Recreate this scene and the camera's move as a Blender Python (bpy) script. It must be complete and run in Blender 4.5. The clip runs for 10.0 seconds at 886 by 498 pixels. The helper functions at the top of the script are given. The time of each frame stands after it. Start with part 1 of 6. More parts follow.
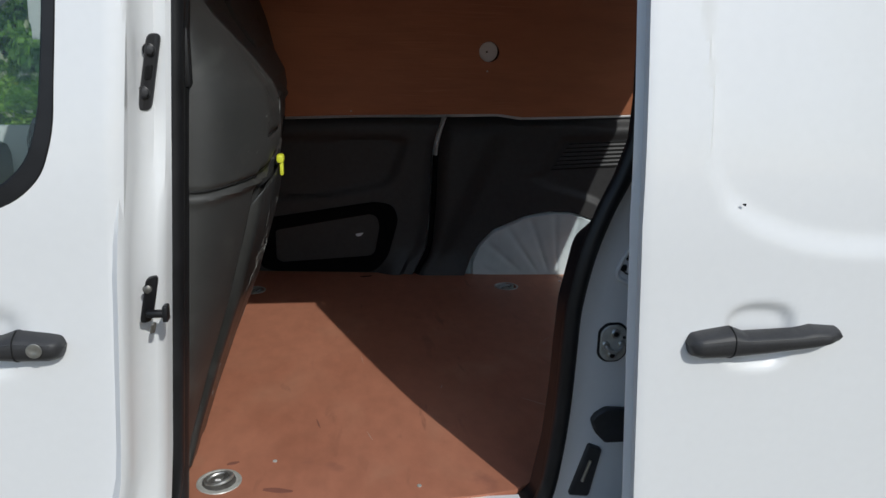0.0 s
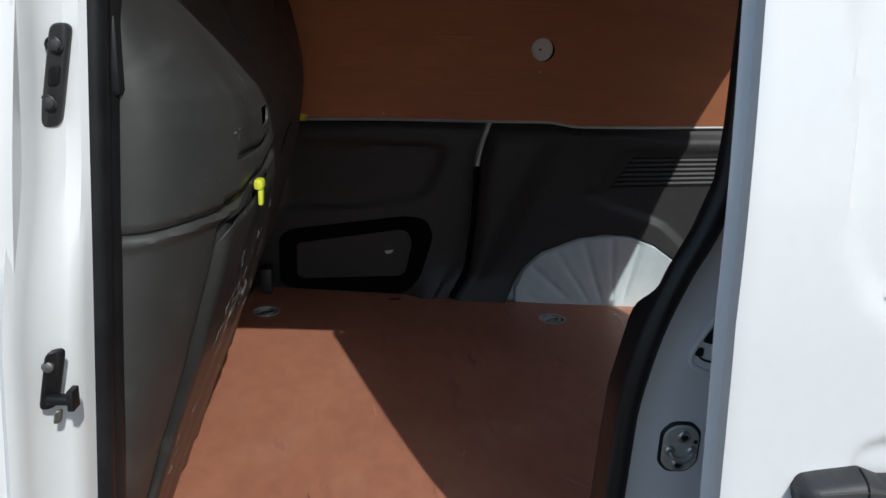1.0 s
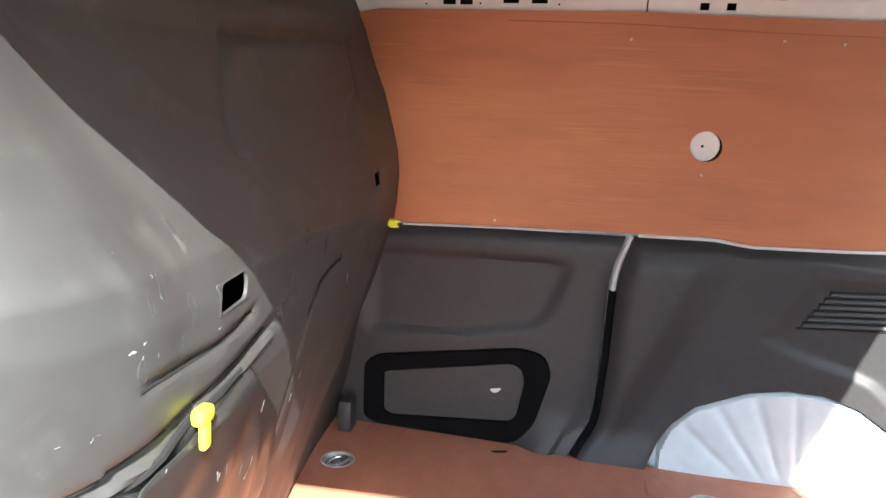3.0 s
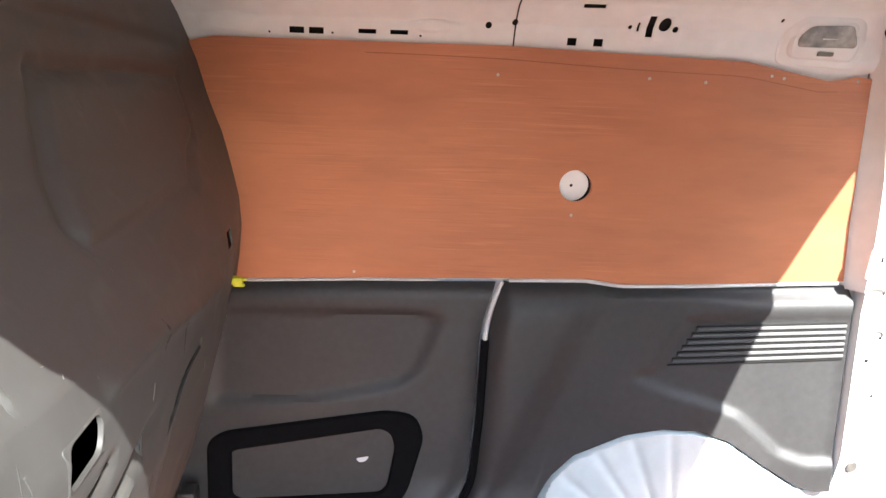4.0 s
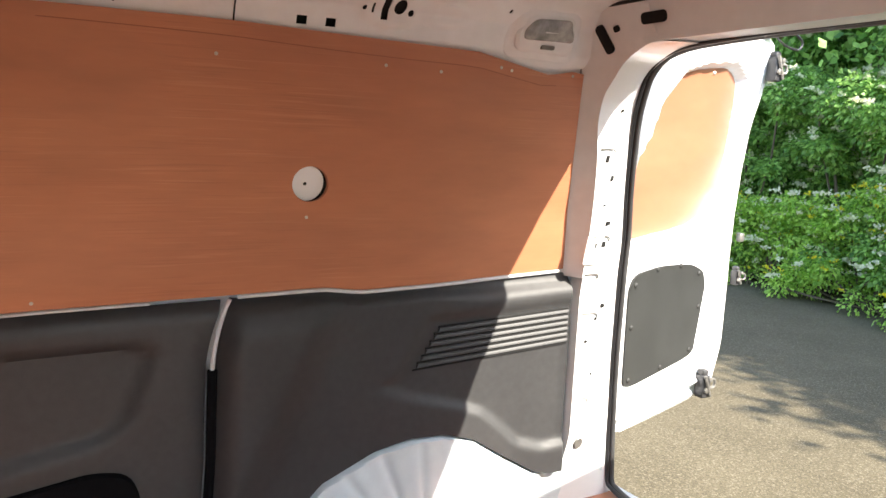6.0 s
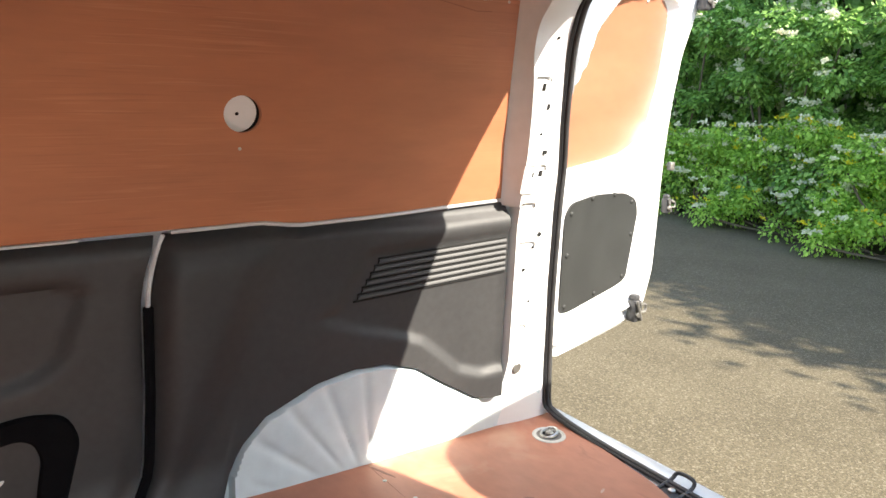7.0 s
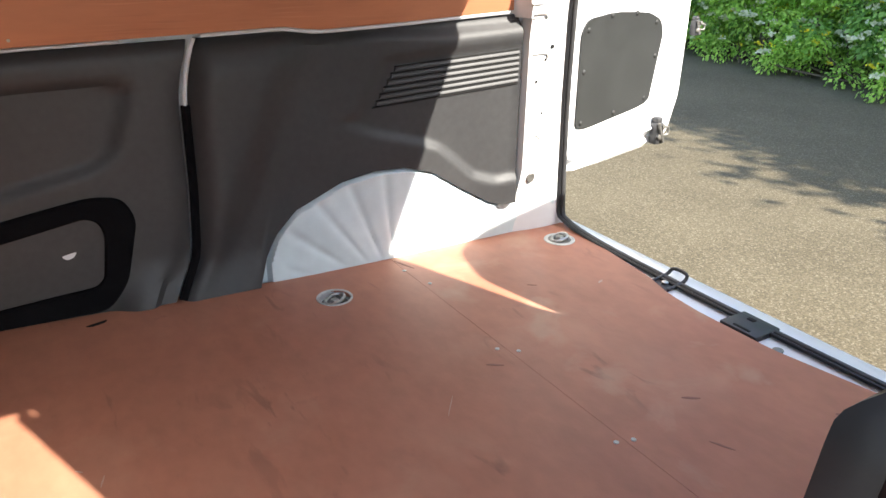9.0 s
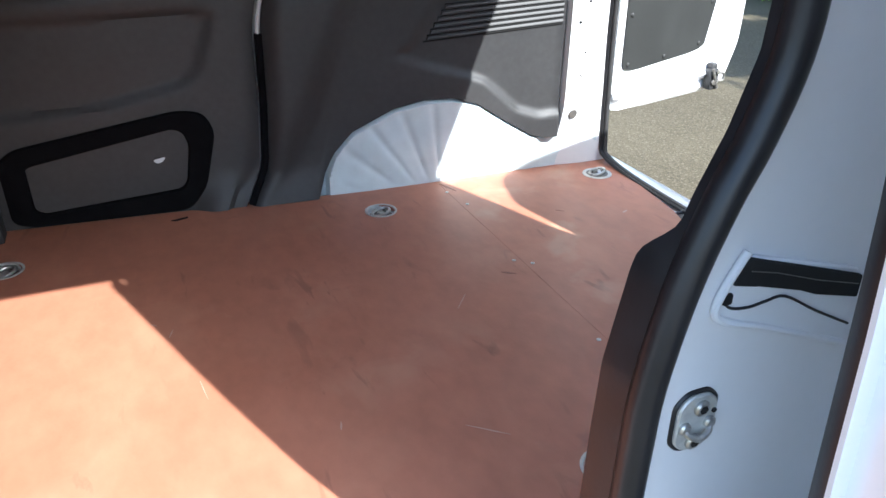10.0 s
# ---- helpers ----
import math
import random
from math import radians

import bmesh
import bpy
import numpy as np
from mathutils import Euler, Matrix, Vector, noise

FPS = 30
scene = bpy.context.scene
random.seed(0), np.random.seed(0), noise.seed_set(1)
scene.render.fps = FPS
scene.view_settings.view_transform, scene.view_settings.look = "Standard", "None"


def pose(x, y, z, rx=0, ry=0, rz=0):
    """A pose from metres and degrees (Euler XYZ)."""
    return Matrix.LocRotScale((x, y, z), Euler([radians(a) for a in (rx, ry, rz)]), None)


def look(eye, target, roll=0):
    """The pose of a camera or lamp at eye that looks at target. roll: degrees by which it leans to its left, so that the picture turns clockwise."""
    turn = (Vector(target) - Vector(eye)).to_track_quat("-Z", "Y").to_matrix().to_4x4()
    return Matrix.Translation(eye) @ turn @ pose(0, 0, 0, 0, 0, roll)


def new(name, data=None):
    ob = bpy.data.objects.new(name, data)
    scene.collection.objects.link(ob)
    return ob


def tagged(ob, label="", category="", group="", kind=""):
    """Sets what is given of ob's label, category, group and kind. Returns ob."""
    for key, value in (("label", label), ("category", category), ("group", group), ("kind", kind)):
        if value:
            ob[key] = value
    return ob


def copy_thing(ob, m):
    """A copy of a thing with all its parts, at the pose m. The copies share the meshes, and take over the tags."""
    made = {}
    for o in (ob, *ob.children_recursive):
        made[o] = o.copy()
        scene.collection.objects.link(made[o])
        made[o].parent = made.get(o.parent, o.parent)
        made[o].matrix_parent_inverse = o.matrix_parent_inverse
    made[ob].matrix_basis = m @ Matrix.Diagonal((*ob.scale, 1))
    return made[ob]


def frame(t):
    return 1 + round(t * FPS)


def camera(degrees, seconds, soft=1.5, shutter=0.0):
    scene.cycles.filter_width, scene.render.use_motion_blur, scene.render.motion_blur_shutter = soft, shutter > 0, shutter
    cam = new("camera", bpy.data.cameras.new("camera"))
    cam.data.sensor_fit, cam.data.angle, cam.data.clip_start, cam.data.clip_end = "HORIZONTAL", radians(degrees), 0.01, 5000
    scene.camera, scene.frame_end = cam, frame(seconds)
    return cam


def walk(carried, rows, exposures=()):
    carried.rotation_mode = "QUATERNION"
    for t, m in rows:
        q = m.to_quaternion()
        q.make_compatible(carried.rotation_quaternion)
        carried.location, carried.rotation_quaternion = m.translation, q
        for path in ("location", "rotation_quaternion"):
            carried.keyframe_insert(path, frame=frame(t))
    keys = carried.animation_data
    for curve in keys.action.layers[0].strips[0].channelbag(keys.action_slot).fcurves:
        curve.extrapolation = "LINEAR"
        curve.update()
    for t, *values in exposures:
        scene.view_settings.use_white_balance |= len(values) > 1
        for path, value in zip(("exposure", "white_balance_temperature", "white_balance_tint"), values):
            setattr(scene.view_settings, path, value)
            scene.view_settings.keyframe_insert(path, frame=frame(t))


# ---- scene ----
cam = camera(61.4, 10.0)
PATH = [
    (0, (-0.342, -1.156, 1.457), (-0.086, 0.754, 0.923), 1.4),
    (0.5, (-0.295, -0.963, 1.458), (-0.098, 0.951, 0.911), 2.3),
    (1, (-0.242, -0.814, 1.468), (-0.137, 1.104, 0.909), 2.5),
    (1.5, (-0.173, -0.639, 1.474), (-0.252, 1.279, 0.913), 2.4),
    (2, (-0.115, -0.465, 1.508), (-0.411, 1.44, 0.976), 2.2),
    (2.2, (-0.101, -0.417, 1.524), (-0.46, 1.48, 1.008), 2.1),
    (3.3, (-0.195, -0.207, 1.543), (-0.405, 1.743, 1.153), 2.2),
    (3.5, (-0.229, -0.166, 1.549), (-0.326, 1.797, 1.177), 2.0),
    (4, (-0.282, -0.076, 1.559), (-0.089, 1.886, 1.222), 2.0),
    (4.5, (-0.31, -0.001, 1.55), (0.136, 1.925, 1.247), 2.3),
    (5, (-0.336, 0.079, 1.538), (0.345, 1.938, 1.255), 2.1),
    (5.5, (-0.347, 0.127, 1.531), (0.519, 1.909, 1.263), 2.1),
    (5.7, (-0.354, 0.142, 1.529), (0.581, 1.89, 1.259), 2.1),
    (7, (-0.367, 0.151, 1.512), (0.781, 1.725, 1.059), 1.9),
    (7.5, (-0.377, 0.119, 1.491), (0.785, 1.646, 0.929), 1.9),
    (8, (-0.394, 0.086, 1.468), (0.749, 1.585, 0.799), 1.7),
    (8.5, (-0.399, 0.041, 1.454), (0.683, 1.545, 0.701), 1.5),
    (9, (-0.366, -0.078, 1.419), (0.584, 1.492, 0.621), 0.4),
    (9.5, (-0.313, -0.224, 1.432), (0.472, 1.386, 0.544), 0.2),
    (10, (-0.327, -0.353, 1.434), (0.367, 1.284, 0.517), 0.3),
]
EXPOSURES = [(0.0, 0.12, 6050, 8), (0.5, 0.15, 6050, 8), (1.0, 0.36, 6000, 7), (1.5, 1.12, 5700, 7), (2.0, 2.8, 5450, 7), (2.2, 2.9, 5850, 7), (2.5, 3.2, 6050, 8), (3.4, 3.75, 6300, 10), (4.0, 3.85, 6200, 10), (4.5, 3.75, 6150, 10),
             (5.5, 3.3, 6600, 10), (7.0, 2.92, 6950, 10), (8.5, 2.92, 6850, 10), (9.3, 2.88, 6350, 10), (10.0, 2.72, 5750, 8)]
walk(cam, [(t, look(eye, target, roll)) for t, eye, target, roll in PATH], EXPOSURES)

# ---- daylight ----
SUN_WAY = Vector((-0.44, 1.1, -1.0)).normalized()
elevation = math.asin(-SUN_WAY.z)
azimuth = math.atan2(-SUN_WAY.x, -SUN_WAY.y)
world = bpy.data.worlds.new("sky")
scene.world = world
world.use_nodes = True
sky = world.node_tree.nodes.new("ShaderNodeTexSky")
sky.sky_type, sky.sun_disc, sky.sun_elevation, sky.sun_rotation = "NISHITA", False, elevation, azimuth
world.node_tree.links.new(sky.outputs[0], world.node_tree.nodes["Background"].inputs[0])
world.node_tree.nodes["Background"].inputs[1].default_value = 0.105
sun = new("sun", bpy.data.lights.new("sun", "SUN"))
sun.data.energy, sun.data.angle, sun.data.color = 2.3, radians(0.5), (1.0, 0.95, 0.86)
sun.matrix_world = Matrix.Translation((0, 0, 12)) @ SUN_WAY.to_track_quat("-Z", "Y").to_matrix().to_4x4()


# ---- materials ----
def surface(name, low, high, rough=0.5, metal=0.0, scale=6.0, stretch=(1, 1, 1), fine=0.0, fine_scale=150.0, bump=0.0,
            bump_scale=300.0, coat=0.0, rough_var=0.08, spots=None, spot_scale=30.0, spot_at=0.68, spec=0.5, coat_rough=0.06):
    """Two colours mixed by a broad noise, a fine noise over it, small relief, and scattered spots of another colour."""
    m = bpy.data.materials.new(name)
    m.use_nodes = True
    n, l = m.node_tree.nodes, m.node_tree.links
    p = n["Principled BSDF"]
    co = n.new("ShaderNodeTexCoord")
    mp = n.new("ShaderNodeMapping")
    mp.inputs["Scale"].default_value = stretch
    l.new(co.outputs["Object"], mp.inputs[0])
    a = n.new("ShaderNodeTexNoise")
    a.inputs["Scale"].default_value, a.inputs["Detail"].default_value, a.inputs["Roughness"].default_value = scale, 6, 0.6
    l.new(mp.outputs[0], a.inputs["Vector"])
    ramp = n.new("ShaderNodeValToRGB")
    ramp.color_ramp.elements[0].position, ramp.color_ramp.elements[1].position = 0.3, 0.72
    ramp.color_ramp.elements[0].color, ramp.color_ramp.elements[1].color = (*low, 1), (*high, 1)
    l.new(a.outputs["Fac"], ramp.inputs[0])
    colour = ramp.outputs[0]
    if fine:
        b = n.new("ShaderNodeTexNoise")
        b.inputs["Scale"].default_value, b.inputs["Detail"].default_value = fine_scale, 3
        l.new(mp.outputs[0], b.inputs["Vector"])
        r = n.new("ShaderNodeMapRange")
        r.inputs["From Min"].default_value, r.inputs["From Max"].default_value = 0.3, 0.7
        r.inputs["To Min"].default_value, r.inputs["To Max"].default_value = 1 - fine, 1 + fine
        l.new(b.outputs["Fac"], r.inputs["Value"])
        mx = n.new("ShaderNodeMix")
        mx.data_type, mx.blend_type = "RGBA", "MULTIPLY"
        mx.inputs["Factor"].default_value = 1
        l.new(colour, mx.inputs["A"]), l.new(r.outputs[0], mx.inputs["B"])
        colour = mx.outputs["Result"]
    if spots:
        c = n.new("ShaderNodeTexNoise")
        c.inputs["Scale"].default_value, c.inputs["Detail"].default_value = spot_scale, 8
        l.new(co.outputs["Object"], c.inputs["Vector"])
        r = n.new("ShaderNodeMapRange")
        r.inputs["From Min"].default_value, r.inputs["From Max"].default_value = spot_at, spot_at + 0.1
        l.new(c.outputs["Fac"], r.inputs["Value"])
        mx = n.new("ShaderNodeMix")
        mx.data_type = "RGBA"
        l.new(r.outputs[0], mx.inputs["Factor"]), l.new(colour, mx.inputs["A"])
        mx.inputs["B"].default_value = (*spots, 1)
        colour = mx.outputs["Result"]
    l.new(colour, p.inputs["Base Color"])
    rr = n.new("ShaderNodeMapRange")
    rr.inputs["To Min"].default_value, rr.inputs["To Max"].default_value = max(0.02, rough - rough_var), min(1, rough + rough_var)
    l.new(a.outputs["Fac"], rr.inputs["Value"]), l.new(rr.outputs[0], p.inputs["Roughness"])
    p.inputs["Metallic"].default_value, p.inputs["Coat Weight"].default_value = metal, coat
    p.inputs["Coat Roughness"].default_value, p.inputs["Specular IOR Level"].default_value = coat_rough, spec
    if bump:
        d = n.new("ShaderNodeTexNoise")
        d.inputs["Scale"].default_value, d.inputs["Detail"].default_value = bump_scale, 4
        l.new(mp.outputs[0], d.inputs["Vector"])
        u = n.new("ShaderNodeBump")
        u.inputs["Strength"].default_value, u.inputs["Distance"].default_value = bump, 0.004
        l.new(d.outputs["Fac"], u.inputs["Height"]), l.new(u.outputs[0], p.inputs["Normal"])
    return m


WHITE = surface("white_van_paint", (0.785, 0.79, 0.795), (0.80, 0.81, 0.815), 0.30, scale=1.2, coat=0.4, fine=0.008, fine_scale=60, rough_var=0.03)
PRIMER = surface("cream_inner_paint", (0.80, 0.815, 0.82), (0.86, 0.875, 0.88), 0.42, scale=4, fine=0.03, fine_scale=30, bump=0.05, bump_scale=12)
ARCH = surface("white_arch_paint", (0.58, 0.675, 0.705), (0.67, 0.755, 0.775), 0.40, scale=7, fine=0.04, fine_scale=25, bump=0.06, bump_scale=20)


def grain(m, ratio, low, high, lines_at, light, amount):
    """Adds sparse fine grain lines along the board to a material's colour."""
    n, l = m.node_tree.nodes, m.node_tree.links
    bs = n["Principled BSDF"]
    src = bs.inputs["Base Color"].links[0].from_socket
    co, mp = n.new("ShaderNodeTexCoord"), n.new("ShaderNodeMapping")
    mp.inputs["Scale"].default_value = ratio
    l.new(co.outputs["Object"], mp.inputs[0])
    warp = n.new("ShaderNodeTexNoise")
    warp.inputs["Scale"].default_value, warp.inputs["Detail"].default_value, warp.inputs["Distortion"].default_value = lines_at, 5, 0.6
    l.new(mp.outputs[0], warp.inputs["Vector"])
    r = n.new("ShaderNodeMapRange")
    r.inputs["From Min"].default_value, r.inputs["From Max"].default_value, r.inputs["To Max"].default_value = low, high, amount
    l.new(warp.outputs["Fac"], r.inputs["Value"])
    where = n.new("ShaderNodeTexNoise")
    where.inputs["Scale"].default_value, where.inputs["Detail"].default_value = 3.0, 2
    l.new(co.outputs["Object"], where.inputs["Vector"])
    g = n.new("ShaderNodeMapRange")
    g.inputs["From Min"].default_value, g.inputs["From Max"].default_value = 0.42, 0.62
    l.new(where.outputs["Fac"], g.inputs["Value"])
    mul = n.new("ShaderNodeMath")
    mul.operation = "MULTIPLY"
    l.new(r.outputs[0], mul.inputs[0]), l.new(g.outputs[0], mul.inputs[1])
    mx = n.new("ShaderNodeMix")
    mx.data_type = "RGBA"
    l.new(mul.outputs[0], mx.inputs["Factor"]), l.new(src, mx.inputs["A"])
    mx.inputs["B"].default_value = (*light, 1)
    l.new(mx.outputs["Result"], bs.inputs["Base Color"])
    return m


PLY = surface("red_brown_plywood", (0.400, 0.143, 0.067), (0.515, 0.204, 0.101), 0.50, scale=1.6, stretch=(0.8, 1, 3.0), fine=0.07, fine_scale=9, bump=0.04, bump_scale=60, spec=0.6)
grain(PLY, (1.6, 1, 60), 0.57, 0.66, 3.0, (0.62, 0.28, 0.155), 0.27)
grain(PLY, (1.2, 1, 70), 0.56, 0.66, 4.0, (0.20, 0.064, 0.032), 0.20)
PLYLINE = surface("dark_plywood_score", (0.26, 0.088, 0.046), (0.32, 0.112, 0.06), 0.6)
BOARD = surface("window_board_plywood", (0.30, 0.112, 0.058), (0.37, 0.148, 0.078), 0.46, scale=2.0, stretch=(1, 1, 3), fine=0.05, fine_scale=12, spec=1.0, coat=0.8, coat_rough=0.4)
FLOOR = surface("brown_phenolic_floor", (0.395, 0.158, 0.094), (0.49, 0.208, 0.127), 0.48, scale=3.5, stretch=(1, 0.6, 1), fine=0.07, fine_scale=30, bump=0.05,
                bump_scale=180, spots=(0.28, 0.115, 0.082), spot_scale=6, spot_at=0.66, rough_var=0.12, spec=0.35)
grain(FLOOR, (1, 0.5, 1), 0.50, 0.68, 5.0, (0.55, 0.29, 0.185), 0.40)
grain(FLOOR, (1.0, 0.8, 1), 0.56, 0.70, 8.0, (0.54, 0.30, 0.19), 0.3)
grain(FLOOR, (2.0, 0.5, 1), 0.62, 0.70, 13.0, (0.16, 0.07, 0.05), 0.45)


def dusty(m, name, dust, scale, low, high, amount):
    """A copy of a material with pale trodden dust smeared over it."""
    m = m.copy()
    m.name = name
    n, l = m.node_tree.nodes, m.node_tree.links
    bs = n["Principled BSDF"]
    src = bs.inputs["Base Color"].links[0].from_socket
    co, noise, r, mx = n.new("ShaderNodeTexCoord"), n.new("ShaderNodeTexNoise"), n.new("ShaderNodeMapRange"), n.new("ShaderNodeMix")
    noise.inputs["Scale"].default_value, noise.inputs["Detail"].default_value, noise.inputs["Distortion"].default_value = scale, 6, 0.5
    l.new(co.outputs["Object"], noise.inputs["Vector"])
    r.inputs["From Min"].default_value, r.inputs["From Max"].default_value, r.inputs["To Max"].default_value = low, high, amount
    l.new(noise.outputs["Fac"], r.inputs["Value"])
    mx.data_type = "RGBA"
    l.new(r.outputs[0], mx.inputs["Factor"]), l.new(src, mx.inputs["A"])
    mx.inputs["B"].default_value = (*dust, 1)
    l.new(mx.outputs["Result"], bs.inputs["Base Color"])
    return m


FLOOR_REAR = dusty(FLOOR, "trodden_rear_floor", (0.51, 0.305, 0.20), 6.0, 0.54, 0.68, 0.65)
TRIM = surface("charcoal_trim_plastic", (0.027, 0.027, 0.028), (0.036, 0.036, 0.037), 0.56, scale=5, fine=0.10, fine_scale=60, bump=0.09, bump_scale=420, spec=0.5)
BULK = surface("dark_grey_bulkhead_paint", (0.024, 0.024, 0.023), (0.034, 0.034, 0.0325), 0.54, scale=5, fine=0.08, fine_scale=50, bump=0.02, bump_scale=90,
               spots=(0.06, 0.06, 0.056), spot_scale=70, spot_at=0.72, rough_var=0.06, spec=1.0)
BULK = dusty(BULK, "smeared_bulkhead_paint", (0.075, 0.076, 0.071), 11.0, 0.57, 0.74, 0.55)
PANEL = surface("glossy_black_panel_paint", (0.016, 0.016, 0.0155), (0.026, 0.026, 0.025), 0.35, scale=6, fine=0.1, fine_scale=60, bump=0.03, bump_scale=60, rough_var=0.08, spec=0.75)
PANEL = dusty(PANEL, "smeared_panel_paint", (0.08, 0.08, 0.075), 13.0, 0.60, 0.76, 0.4)
FOAM = surface("black_felt", (0.003, 0.003, 0.004), (0.006, 0.006, 0.007), 0.9, scale=30, bump=0.2, bump_scale=300, spec=0.08)
RUBBER = surface("black_rubber", (0.009, 0.009, 0.010), (0.016, 0.016, 0.018), 0.42, spec=0.4, scale=20, bump=0.05, bump_scale=150)
SEAL = surface("weathered_rubber_seal", (0.030, 0.030, 0.031), (0.048, 0.048, 0.049), 0.5, scale=20)
# near-black: puts the shade inside holes and slots into the colour
DARK = surface("dark_cavity", (0.004, 0.004, 0.004), (0.006, 0.006, 0.006), 0.85, scale=20)
BLACKPLASTIC = surface("black_grained_plastic", (0.028, 0.028, 0.030), (0.040, 0.040, 0.042), 0.5, scale=10, fine=0.1, fine_scale=90, bump=0.15, bump_scale=500)
GREYPANEL = surface("grey_rear_door_board", (0.016, 0.0165, 0.016), (0.023, 0.024, 0.023), 0.62, scale=8, fine=0.08, fine_scale=120, bump=0.1, bump_scale=300)
STEEL = surface("zinc_plated_steel", (0.42, 0.42, 0.40), (0.62, 0.61, 0.57), 0.36, metal=0.85, scale=25, fine=0.15, fine_scale=90)
CUP = surface("pale_galvanised_cup", (0.50, 0.50, 0.46), (0.64, 0.63, 0.58), 0.45, metal=0.35, scale=25, fine=0.1, fine_scale=90)
YELLOW = surface("fluorescent_yellow_webbing", (0.62, 0.66, 0.02), (0.78, 0.80, 0.06), 0.6, scale=30, fine=0.1, fine_scale=200)
LENS = surface("frosted_lamp_lens", (0.17, 0.175, 0.17), (0.52, 0.53, 0.52), 0.15, scale=22, fine=0.2, fine_scale=60, bump=0.3, bump_scale=90)
SEALANT = surface("pale_grey_sealant", (0.55, 0.56, 0.57), (0.68, 0.69, 0.70), 0.5, scale=20)
DULL = surface("dull_grey_metal", (0.14, 0.135, 0.125), (0.24, 0.23, 0.21), 0.45, metal=0.6, scale=60)
PALE = surface("pale_floor_scuff", (0.44, 0.27, 0.20), (0.56, 0.38, 0.30), 0.6, scale=40)
STAIN = surface("dark_floor_stain", (0.22, 0.09, 0.062), (0.29, 0.115, 0.08), 0.6, scale=40)
SMEAR = surface("dried_smear", (0.032, 0.032, 0.030), (0.050, 0.050, 0.047), 0.7, scale=60, spec=0.3)
SCRATCH = surface("bare_metal_scratch", (0.13, 0.13, 0.124), (0.25, 0.25, 0.235), 0.55, scale=40)
def tarmac():
    """Worn chippings of many tones in a dark binder."""
    m = surface("gritty_tarmac", (0.076, 0.062, 0.039), (0.104, 0.086, 0.055), 0.9, scale=1.4, fine=0.22, fine_scale=140, spec=0.15)
    n, l = m.node_tree.nodes, m.node_tree.links
    bs = n["Principled BSDF"]
    src = bs.inputs["Base Color"].links[0].from_socket
    co = n.new("ShaderNodeTexCoord")
    height = None
    for size, low, high in ((95.0, 0.88, 1.14), (210.0, 0.78, 1.24)):
        v, tone, mx = n.new("ShaderNodeTexVoronoi"), n.new("ShaderNodeMapRange"), n.new("ShaderNodeMix")
        v.inputs["Scale"].default_value, v.inputs["Randomness"].default_value = size, 1.0
        l.new(co.outputs["Object"], v.inputs["Vector"])
        split = n.new("ShaderNodeSeparateColor")
        l.new(v.outputs["Color"], split.inputs[0])
        tone.inputs["To Min"].default_value, tone.inputs["To Max"].default_value = low, high
        l.new(split.outputs[0], tone.inputs["Value"])
        mx.data_type, mx.blend_type = "RGBA", "MULTIPLY"
        mx.inputs["Factor"].default_value = 1
        l.new(src, mx.inputs["A"]), l.new(tone.outputs[0], mx.inputs["B"])
        src = mx.outputs["Result"]
        height = height or v.outputs["Distance"]
    chip, some, pale = n.new("ShaderNodeTexVoronoi"), n.new("ShaderNodeMapRange"), n.new("ShaderNodeMix")
    chip.inputs["Scale"].default_value = 130.0
    l.new(co.outputs["Object"], chip.inputs["Vector"])
    split = n.new("ShaderNodeSeparateColor")
    l.new(chip.outputs["Color"], split.inputs[0])
    some.inputs["From Min"].default_value, some.inputs["From Max"].default_value, some.inputs["To Max"].default_value = 0.74, 0.95, 0.35
    l.new(split.outputs[1], some.inputs["Value"])
    pale.data_type = "RGBA"
    l.new(some.outputs[0], pale.inputs["Factor"]), l.new(src, pale.inputs["A"])
    pale.inputs["B"].default_value = (0.28, 0.24, 0.17, 1)
    l.new(pale.outputs["Result"], bs.inputs["Base Color"])
    u = n.new("ShaderNodeBump")
    u.invert = True
    u.inputs["Strength"].default_value, u.inputs["Distance"].default_value = 0.6, 0.003
    l.new(height, u.inputs["Height"]), l.new(u.outputs[0], bs.inputs["Normal"])
    return m


ASPHALT = tarmac()
TYRE = surface("tyre_rubber", (0.018, 0.018, 0.018), (0.03, 0.03, 0.03), 0.8, scale=15, bump=0.2, bump_scale=60)
BARK = surface("grey_brown_bark", (0.06, 0.045, 0.03), (0.13, 0.10, 0.07), 0.9, scale=8, bump=0.6, bump_scale=25)


def glass(name, tint, rough=0.02):
    m = bpy.data.materials.new(name)
    m.use_nodes = True
    p = m.node_tree.nodes["Principled BSDF"]
    p.inputs["Base Color"].default_value = (*tint, 1)
    p.inputs["Roughness"].default_value, p.inputs["Transmission Weight"].default_value, p.inputs["IOR"].default_value = rough, 1.0, 1.45
    return m


GLASS = glass("tinted_window_glass", (0.62, 0.72, 0.70))


